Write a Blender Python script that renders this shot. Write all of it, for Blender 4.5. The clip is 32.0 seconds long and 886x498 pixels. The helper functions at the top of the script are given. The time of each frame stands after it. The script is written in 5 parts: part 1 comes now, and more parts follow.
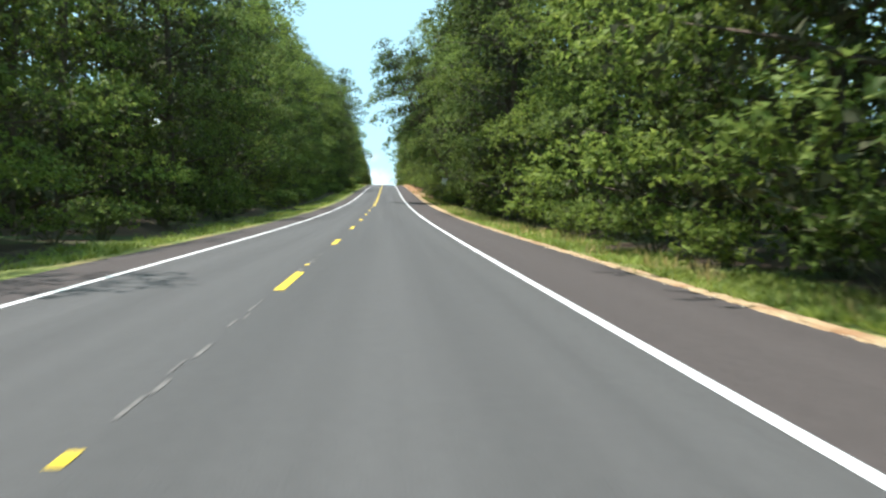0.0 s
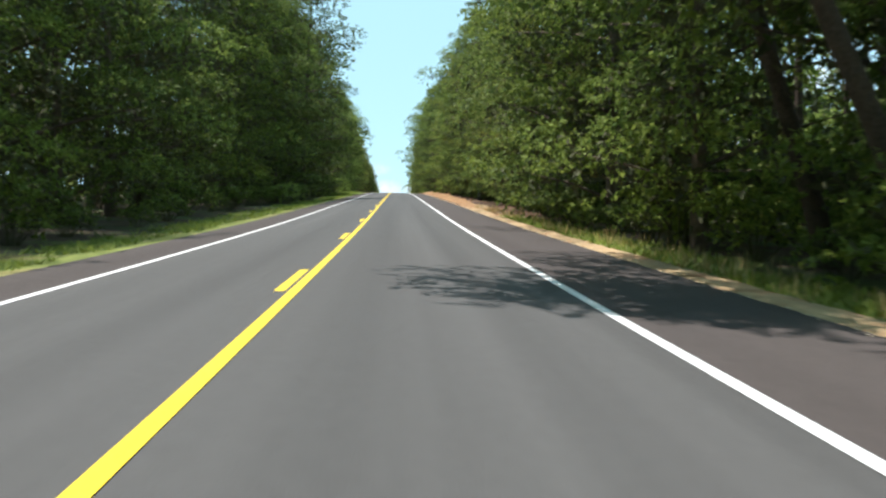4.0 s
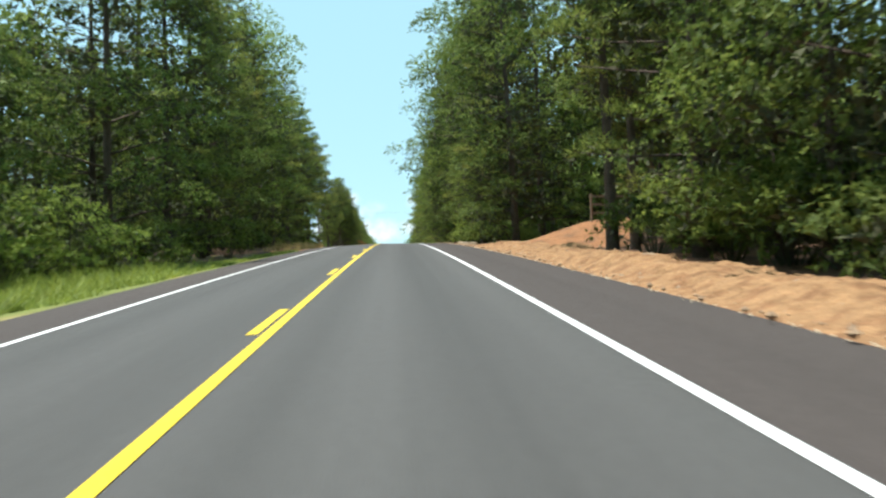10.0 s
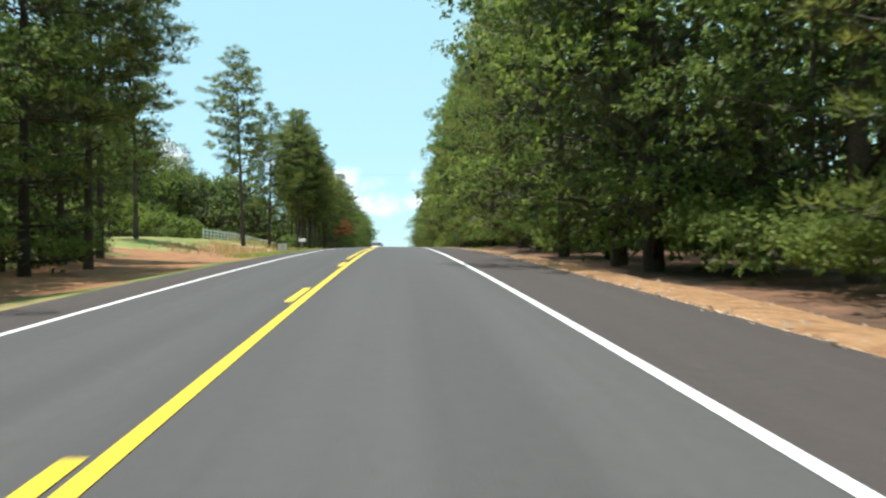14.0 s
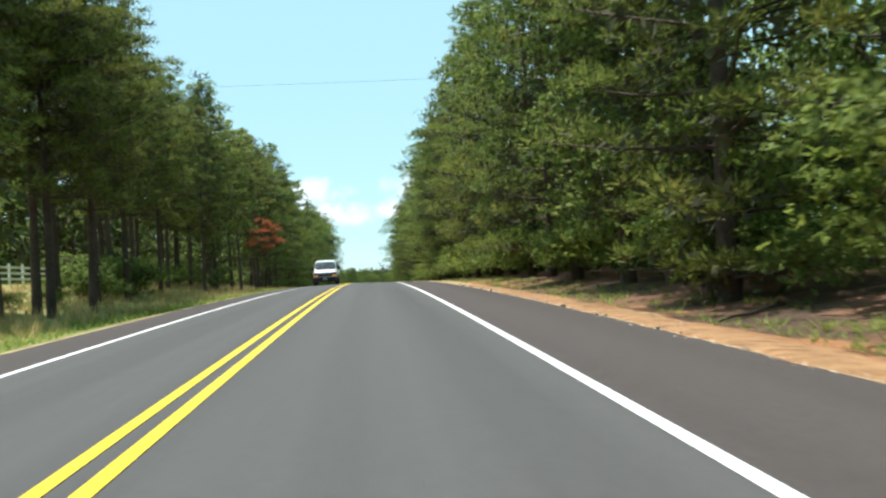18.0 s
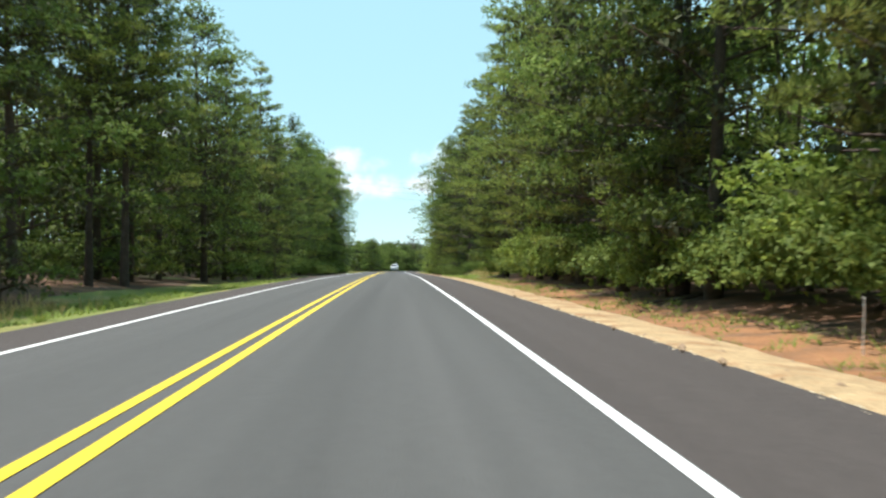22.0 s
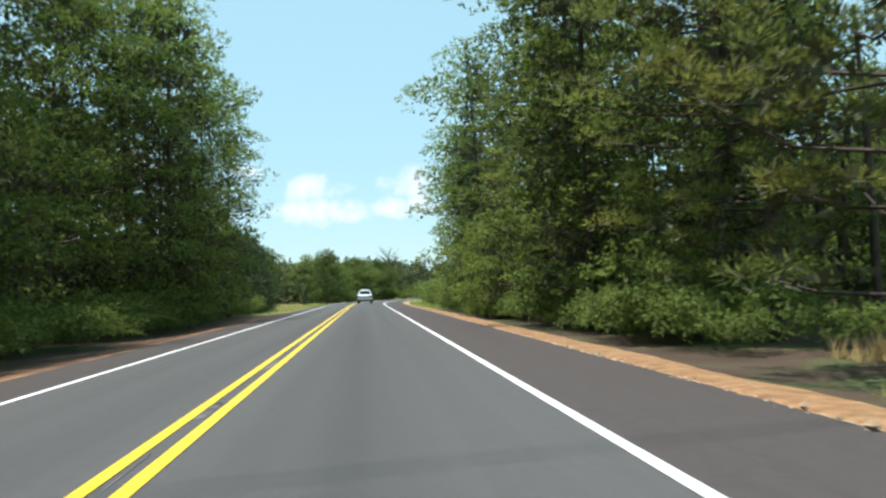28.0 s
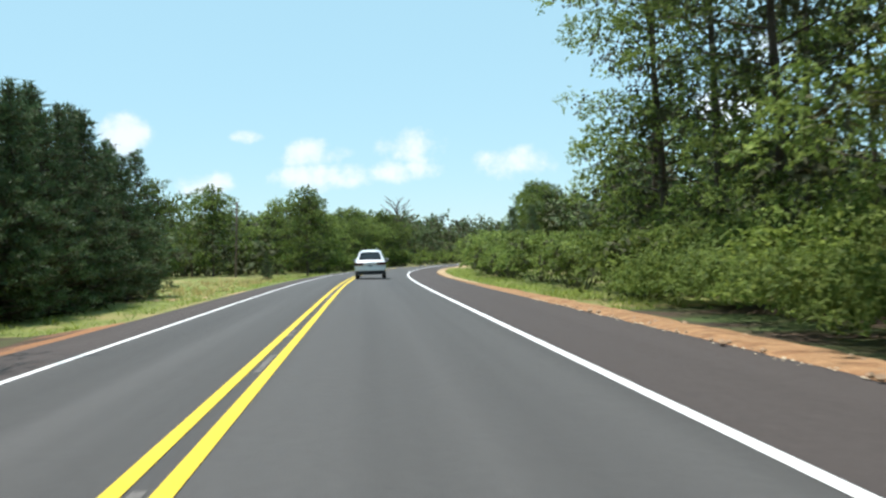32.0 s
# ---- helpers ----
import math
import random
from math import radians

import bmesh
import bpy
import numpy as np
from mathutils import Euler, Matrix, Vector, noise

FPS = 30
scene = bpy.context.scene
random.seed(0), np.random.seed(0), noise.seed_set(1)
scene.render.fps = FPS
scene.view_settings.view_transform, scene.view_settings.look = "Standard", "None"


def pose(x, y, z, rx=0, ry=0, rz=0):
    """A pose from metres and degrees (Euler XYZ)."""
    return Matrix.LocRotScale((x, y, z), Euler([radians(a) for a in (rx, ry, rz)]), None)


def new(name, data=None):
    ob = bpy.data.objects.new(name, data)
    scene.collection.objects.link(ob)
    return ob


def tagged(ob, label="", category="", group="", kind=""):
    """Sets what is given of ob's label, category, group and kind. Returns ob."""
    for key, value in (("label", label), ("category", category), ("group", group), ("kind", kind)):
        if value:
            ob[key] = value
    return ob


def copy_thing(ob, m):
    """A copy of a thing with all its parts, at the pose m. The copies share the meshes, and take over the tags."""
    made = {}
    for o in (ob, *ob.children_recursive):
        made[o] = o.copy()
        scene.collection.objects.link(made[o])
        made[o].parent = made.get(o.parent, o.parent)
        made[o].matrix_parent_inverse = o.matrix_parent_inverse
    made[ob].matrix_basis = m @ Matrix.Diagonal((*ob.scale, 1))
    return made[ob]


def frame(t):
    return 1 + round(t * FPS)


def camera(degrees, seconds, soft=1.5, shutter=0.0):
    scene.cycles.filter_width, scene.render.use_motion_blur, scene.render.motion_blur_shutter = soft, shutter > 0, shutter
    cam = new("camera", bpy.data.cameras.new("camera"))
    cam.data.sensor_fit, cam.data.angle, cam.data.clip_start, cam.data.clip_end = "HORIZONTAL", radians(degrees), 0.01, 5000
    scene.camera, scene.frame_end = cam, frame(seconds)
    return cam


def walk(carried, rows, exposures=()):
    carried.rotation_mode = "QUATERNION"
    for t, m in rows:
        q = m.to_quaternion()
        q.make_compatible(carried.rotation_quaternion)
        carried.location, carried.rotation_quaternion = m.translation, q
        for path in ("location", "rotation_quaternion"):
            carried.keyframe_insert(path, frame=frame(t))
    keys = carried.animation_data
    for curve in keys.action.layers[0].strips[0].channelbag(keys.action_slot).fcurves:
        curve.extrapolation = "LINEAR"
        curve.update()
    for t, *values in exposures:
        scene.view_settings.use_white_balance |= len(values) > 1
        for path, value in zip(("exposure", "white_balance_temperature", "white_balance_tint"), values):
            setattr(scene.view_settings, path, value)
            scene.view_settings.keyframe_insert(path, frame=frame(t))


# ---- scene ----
# ---------------------------------------------------------------- camera
cam = camera(49.5, 32.0, soft=2.4, shutter=0.2)

# the road's grade in degrees along its length, and how far its centre line bends at the end
GRADE = ((-80, 1.70), (30, 2.46), (90, 3.20), (150, 4.07), (210, 3.96), (262, 3.85), (317, 3.12), (384, 1.75), (450, 0.61), (510, -0.58), (600, -1.38), (1300, -1.95))
BEND_START, BEND_FULL, BEND_RADIUS = 699.0, 768.0, 420.0
STEP = 1.0
S0, S1 = -80.0, 1100.0
_n = int((S1 - S0) / STEP) + 1
_s = np.linspace(S0, S1, _n)
_g = np.radians(np.interp(_s, [a for a, b in GRADE], [b for a, b in GRADE]))
_z = np.cumsum(np.tan(_g)) * STEP
_z -= np.interp(0, _s, _z)
_k = np.clip((_s - BEND_START) / (BEND_FULL - BEND_START), 0, 1) / BEND_RADIUS
_a = np.cumsum(_k) * STEP
_x = np.cumsum(np.sin(_a)) * STEP
_y = np.cumsum(np.cos(_a)) * STEP
_y -= np.interp(0, _s, _y)


def grade_z(s):
    return float(np.interp(s, _s, _z))


def heading(s):
    return float(np.interp(s, _s, _a))


# t, x, y, z, yaw, pitch, roll
PATH = [
    (0, 1.336, 0.00, 1.132, -3.37, -0.53, -0.57),
    (1, 1.327, 24.33, 2.126, -2.21, -0.49, -0.44),
    (2, 1.316, 49.30, 3.240, -2.90, -0.29, 0.25),
    (3, 1.278, 74.10, 4.478, -2.64, -0.30, -0.58),
    (5.5, 1.440, 134.88, 8.108, -3.70, 1.04, 0.39),
    (6, 1.473, 147.20, 8.957, -4.66, -0.13, 1.08),
    (6.5, 1.505, 159.60, 9.837, -4.60, 0.84, 1.45),
    (7, 1.535, 172.00, 10.713, -3.43, 1.20, 1.13),
    (7.5, 1.575, 184.35, 11.580, -2.99, 1.69, 0.68),
    (8, 1.617, 196.70, 12.442, -1.94, 4.31, 1.02),
    (8.5, 1.613, 208.85, 13.287, -2.90, 4.21, 0.58),
    (9, 1.612, 221.00, 14.126, -2.94, 3.13, 1.13),
    (9.5, 1.566, 233.30, 14.972, -2.84, 2.28, 2.02),
    (10, 1.519, 245.60, 15.811, -2.75, 2.26, 2.09),
    (10.5, 1.494, 257.55, 16.621, -3.81, 1.72, 1.71),
    (11, 1.469, 269.50, 17.419, -3.78, 2.09, 1.45),
    (11.5, 1.452, 281.40, 18.182, -4.21, 0.99, 1.29),
    (12, 1.435, 293.30, 18.912, -4.36, 1.08, 0.72),
    (12.5, 1.458, 305.00, 19.596, -4.70, -0.04, 1.50),
    (13, 1.483, 316.70, 20.249, -4.54, 1.93, 0.47),
    (13.5, 1.506, 328.20, 20.850, -3.02, 0.63, 0.58),
    (15.5, 1.589, 373.00, 22.745, -2.55, 2.39, 0.97),
    (16, 1.611, 383.94, 23.099, -3.35, 2.90, 1.78),
    (16.5, 1.619, 395.19, 23.423, -6.22, 3.91, 3.33),
    (17, 1.626, 406.44, 23.708, -4.79, 2.42, 3.18),
    (17.5, 1.635, 417.69, 23.955, -4.68, 2.48, 3.84),
    (18, 1.644, 428.63, 24.159, -4.34, 1.15, 2.99),
    (18.5, 1.652, 439.27, 24.322, -4.64, 2.89, 1.75),
    (19, 1.660, 450.22, 24.454, -4.03, 1.74, 2.30),
    (19.5, 1.674, 460.86, 24.545, -5.15, 2.37, 2.16),
    (20, 1.688, 471.19, 24.595, -2.18, 3.61, 2.61),
    (20.5, 1.727, 481.83, 24.608, -2.53, 2.66, 1.09),
    (21, 1.765, 492.17, 24.584, -3.29, 2.62, 0.48),
    (21.5, 1.812, 502.20, 24.524, -3.63, 2.25, -0.18),
    (22, 1.859, 511.93, 24.434, -2.77, -0.19, -0.54),
    (22.5, 1.856, 521.66, 24.325, -3.43, -0.45, -1.11),
    (23, 1.854, 530.78, 24.210, -3.70, -0.00, -0.48),
    (23.5, 1.849, 539.90, 24.081, -5.16, -0.97, -0.75),
    (24, 1.845, 548.71, 23.945, -4.20, -1.12, -0.43),
    (24.5, 1.827, 557.53, 23.796, -7.16, 0.39, -0.71),
    (26.5, 1.755, 588.84, 23.171, -6.88, 0.24, 1.34),
    (27, 1.737, 597.35, 22.975, -6.04, 0.65, 1.47),
    (27.5, 1.662, 605.56, 22.779, -4.79, 0.88, 1.81),
    (28, 1.588, 614.07, 22.574, -4.63, 1.12, 1.56),
    (28.5, 1.530, 622.28, 22.375, -4.63, 1.03, 1.10),
    (29, 1.470, 629.88, 22.190, -4.14, -0.55, 1.14),
    (29.5, 1.375, 638.09, 21.991, -4.82, -0.76, 0.86),
    (30, 1.279, 645.69, 21.806, -4.99, -0.37, 2.28),
    (30.5, 1.239, 653.59, 21.610, -4.74, -1.38, 2.20),
    (31, 1.200, 661.19, 21.422, -4.10, -2.09, 1.42),
    (31.5, 1.193, 669.10, 21.223, -5.13, -0.54, 2.54),
    (32, 1.187, 676.39, 21.040, -4.66, -1.01, 1.95),
]
walk(cam, [(t, pose(x, y, z, 90 + p, r, w)) for t, x, y, z, w, p, r in PATH],
     exposures=((0, 0.70, 6240, 12), (3, 0.56, 6330, 14), (6, 0.50, 6400, 12), (9, 0.46, 6400, 10), (13, 0.43, 6400, 11), (16, 0.44, 6410, 11), (20, 0.48, 6390, 11),
                (24, 0.39, 6390, 12), (27, 0.34, 6380, 13), (29, 0.27, 6310, 13), (32, 0.25, 6310, 14)))

# ---------------------------------------------------------------- sky and sun
SUN_ELEV, SUN_AZ = 75.0, 58.0        # azimuth: degrees to the left of the road's heading
world = bpy.data.worlds.new("sky")
scene.world = world
world.use_nodes = True
wt = world.node_tree
wt.nodes.clear()
w_out = wt.nodes.new("ShaderNodeOutputWorld")
w_bg = wt.nodes.new("ShaderNodeBackground")
w_sky = wt.nodes.new("ShaderNodeTexSky")
w_sky.sky_type = "NISHITA"
w_sky.sun_disc = False
w_sky.sun_elevation = radians(SUN_ELEV)
w_sky.sun_rotation = radians(-SUN_AZ)
w_sky.air_density, w_sky.dust_density, w_sky.ozone_density = 0.85, 0.0, 1.2
w_bg.inputs["Strength"].default_value = 0.152
# fair-weather clouds low over the horizon: degrees right of the road and up, half width and half height
CLOUDS = ((-3.1, 4.9, 1.7, 0.7), (-2.4, 3.5, 2.6, 0.7), (2.9, 5.0, 1.5, 0.9), (2.3, 3.7, 1.8, 0.6), (-6.6, 5.9, 0.9, 0.32), (-13.4, 6.1, 1.2, 1.1),
          (21.0, 6.6, 2.0, 1.2), (23.6, 9.6, 1.1, 0.8), (-9.0, 3.2, 1.4, 0.6), (9.0, 4.0, 1.8, 0.8), (-22.0, 5.0, 2.6, 1.1), (34.0, 6.0, 3.0, 1.3), (-38.0, 6.0, 3.4, 1.4))


def w_math(op, x, y=None, z=None):
    nd = wt.nodes.new("ShaderNodeMath")
    nd.operation = op
    for socket, value in zip(nd.inputs, (x, y, z)):
        if value is None:
            continue
        if isinstance(value, (int, float)):
            socket.default_value = value
        else:
            wt.links.new(value, socket)
    return nd.outputs[0]


w_tc = wt.nodes.new("ShaderNodeTexCoord")
w_sep = wt.nodes.new("ShaderNodeSeparateXYZ")
wt.links.new(w_tc.outputs["Generated"], w_sep.inputs[0])
w_az = w_math("MULTIPLY", w_math("ARCTAN2", w_sep.outputs["X"], w_sep.outputs["Y"]), 57.2958)
w_el = w_math("MULTIPLY", w_math("ARCSINE", w_sep.outputs["Z"]), 57.2958)
w_noise = wt.nodes.new("ShaderNodeTexNoise")
w_noise.inputs["Scale"].default_value = 42.0
w_noise.inputs["Detail"].default_value = 6
w_noise.inputs["Roughness"].default_value = 0.6
wt.links.new(w_tc.outputs["Generated"], w_noise.inputs["Vector"])
w_field = None
for c_az, c_el, c_w, c_h in CLOUDS:
    dx = w_math("MULTIPLY", w_math("SUBTRACT", w_az, c_az), 1 / c_w)
    dy = w_math("MULTIPLY", w_math("SUBTRACT", w_el, c_el), 1 / c_h)
    one = w_math("SUBTRACT", 1.0, w_math("ADD", w_math("MULTIPLY", dx, dx), w_math("MULTIPLY", dy, dy)))
    w_field = one if w_field is None else w_math("MAXIMUM", w_field, one)
w_puff = w_math("ADD", w_math("MAXIMUM", w_field, -4.0), w_math("MULTIPLY", w_math("SUBTRACT", w_noise.outputs[0], 0.5), 5.5))
w_ramp = wt.nodes.new("ShaderNodeMapRange")
w_ramp.interpolation_type = "SMOOTHSTEP"
for key, value in (("From Min", -0.9), ("From Max", 1.6), ("To Max", 0.8)):
    w_ramp.inputs[key].default_value = value
wt.links.new(w_puff, w_ramp.inputs["Value"])
w_mix = wt.nodes.new("ShaderNodeMix")
w_mix.data_type = "RGBA"
w_mix.inputs["B"].default_value = (5.9, 6.2, 6.4, 1)
# one constant pale cyan, mixed evenly over the sky's blue
w_pale = wt.nodes.new("ShaderNodeMix")
w_pale.data_type = "RGBA"
w_pale.inputs["Factor"].default_value = 0.80
w_pale.inputs["B"].default_value = (2.6, 4.5, 4.95, 1)
for a, b in ((w_ramp.outputs[0], w_mix.inputs["Factor"]), (w_sky.outputs[0], w_pale.inputs["A"]), (w_pale.outputs["Result"], w_mix.inputs["A"]),
             (w_mix.outputs["Result"], w_bg.inputs["Color"]), (w_bg.outputs[0], w_out.inputs["Surface"])):
    wt.links.new(a, b)
sun = new("sun", bpy.data.lights.new("sun", "SUN"))
sun.data.energy, sun.data.angle, sun.data.color = 4.8, radians(0.53), (1.0, 0.96, 0.9)
_ce = math.cos(radians(SUN_ELEV))
_to_sun = Vector((-math.sin(radians(SUN_AZ)) * _ce, math.cos(radians(SUN_AZ)) * _ce, math.sin(radians(SUN_ELEV))))
sun.matrix_world = Matrix.Translation((0, 300, 120)) @ _to_sun.to_track_quat("Z", "Y").to_matrix().to_4x4()

# ---------------------------------------------------------------- materials


def mat(name, base, rough=0.8, metal=0.0, vary=0.25, scale=3.0, fine=40.0, bump=0.0, second=None, second_at=0.5, second_scale=0.6,
        rand=0.0, translucent=0.0, spec=0.3, coat=0.0, streak=0.0, glow=0.0, leafy=0.0):
    """A surface with variation at two scales; second: another colour in patches; rand: variation from object to object."""
    m = bpy.data.materials.new(name)
    m.use_nodes = True
    nt = m.node_tree
    bsdf = nt.nodes["Principled BSDF"]
    tc = nt.nodes.new("ShaderNodeNewGeometry")
    n1 = nt.nodes.new("ShaderNodeTexNoise")
    n1.inputs["Scale"].default_value, n1.inputs["Detail"].default_value = scale, 4
    n2 = nt.nodes.new("ShaderNodeTexNoise")
    n2.inputs["Scale"].default_value, n2.inputs["Detail"].default_value = fine, 3
    add = nt.nodes.new("ShaderNodeMath")
    nt.links.new(tc.outputs["Position"], n1.inputs["Vector"])
    nt.links.new(tc.outputs["Position"], n2.inputs["Vector"])
    nt.links.new(n1.outputs[0], add.inputs[0])
    nt.links.new(n2.outputs[0], add.inputs[1])
    rng = nt.nodes.new("ShaderNodeMapRange")
    rng.inputs["From Min"].default_value, rng.inputs["From Max"].default_value = 0.65, 1.35
    rng.inputs["To Min"].default_value, rng.inputs["To Max"].default_value = 1 - vary, 1 + vary
    nt.links.new(add.outputs[0], rng.inputs["Value"])
    val = rng.outputs[0]
    if streak:
        mp = nt.nodes.new("ShaderNodeMapping")
        mp.inputs["Scale"].default_value = (1.15, 0.012, 0.0)
        n4 = nt.nodes.new("ShaderNodeTexNoise")
        n4.inputs["Scale"].default_value, n4.inputs["Detail"].default_value = 1.0, 3
        r4 = nt.nodes.new("ShaderNodeMapRange")
        r4.inputs["From Min"].default_value, r4.inputs["From Max"].default_value = 0.3, 0.7
        r4.inputs["To Min"].default_value, r4.inputs["To Max"].default_value = 1 - streak, 1 + streak
        m4 = nt.nodes.new("ShaderNodeMath")
        m4.operation = "MULTIPLY"
        nt.links.new(tc.outputs["Position"], mp.inputs["Vector"])
        nt.links.new(mp.outputs[0], n4.inputs["Vector"])
        nt.links.new(n4.outputs[0], r4.inputs["Value"])
        nt.links.new(r4.outputs[0], m4.inputs[0])
        nt.links.new(val, m4.inputs[1])
        val = m4.outputs[0]
    if rand:
        oi = nt.nodes.new("ShaderNodeObjectInfo")
        r2 = nt.nodes.new("ShaderNodeMapRange")
        r2.inputs["To Min"].default_value, r2.inputs["To Max"].default_value = 1 - rand, 1 + rand
        nt.links.new(oi.outputs["Random"], r2.inputs["Value"])
        mm = nt.nodes.new("ShaderNodeMath")
        mm.operation = "MULTIPLY"
        nt.links.new(val, mm.inputs[0])
        nt.links.new(r2.outputs[0], mm.inputs[1])
        val = mm.outputs[0]
    col = nt.nodes.new("ShaderNodeRGB")
    col.outputs[0].default_value = (*base, 1)
    src = col.outputs[0]
    if second:
        n3 = nt.nodes.new("ShaderNodeTexNoise")
        n3.inputs["Scale"].default_value, n3.inputs["Detail"].default_value = second_scale, 5
        nt.links.new(tc.outputs["Position"], n3.inputs["Vector"])
        ramp = nt.nodes.new("ShaderNodeValToRGB")
        ramp.color_ramp.elements[0].position, ramp.color_ramp.elements[1].position = second_at - 0.07, second_at + 0.07
        nt.links.new(n3.outputs[0], ramp.inputs[0])
        mx = nt.nodes.new("ShaderNodeMix")
        mx.data_type = "RGBA"
        mx.inputs["B"].default_value = (*second, 1)
        nt.links.new(ramp.outputs[0], mx.inputs["Factor"])
        nt.links.new(src, mx.inputs["A"])
        src = mx.outputs["Result"]
    hsv = nt.nodes.new("ShaderNodeHueSaturation")
    if leafy:
        r5 = nt.nodes.new("ShaderNodeMapRange")
        r5.inputs["To Min"].default_value, r5.inputs["To Max"].default_value = 1 - leafy, 1 + leafy
        nt.links.new(tc.outputs["Random Per Island"], r5.inputs["Value"])
        m5 = nt.nodes.new("ShaderNodeMath")
        m5.operation = "MULTIPLY"
        nt.links.new(val, m5.inputs[0])
        nt.links.new(r5.outputs[0], m5.inputs[1])
        val = m5.outputs[0]
        r6 = nt.nodes.new("ShaderNodeMapRange")
        r6.inputs["To Min"].default_value, r6.inputs["To Max"].default_value = 0.515, 0.485
        nt.links.new(tc.outputs["Random Per Island"], r6.inputs["Value"])
        nt.links.new(r6.outputs[0], hsv.inputs["Hue"])
    nt.links.new(src, hsv.inputs["Color"])
    nt.links.new(val, hsv.inputs["Value"])
    nt.links.new(hsv.outputs[0], bsdf.inputs["Base Color"])
    bsdf.inputs["Roughness"].default_value, bsdf.inputs["Metallic"].default_value = rough, metal
    bsdf.inputs["Specular IOR Level"].default_value = spec
    bsdf.inputs["Coat Weight"].default_value = coat
    if glow:
        bsdf.inputs["Emission Color"].default_value = (*base, 1)
        bsdf.inputs["Emission Strength"].default_value = glow
    if bump:
        bp = nt.nodes.new("ShaderNodeBump")
        bp.inputs["Strength"].default_value, bp.inputs["Distance"].default_value = min(1, bump), 0.02 * max(1, bump)
        nt.links.new(n2.outputs[0], bp.inputs["Height"])
        nt.links.new(bp.outputs[0], bsdf.inputs["Normal"])
    if translucent:
        tr = nt.nodes.new("ShaderNodeBsdfTranslucent")
        nt.links.new(hsv.outputs[0], tr.inputs["Color"])
        ms = nt.nodes.new("ShaderNodeMixShader")
        ms.inputs[0].default_value = translucent
        nt.links.new(bsdf.outputs[0], ms.inputs[1])
        nt.links.new(tr.outputs[0], ms.inputs[2])
        nt.links.new(ms.outputs[0], nt.nodes["Material Output"].inputs["Surface"])
    return m


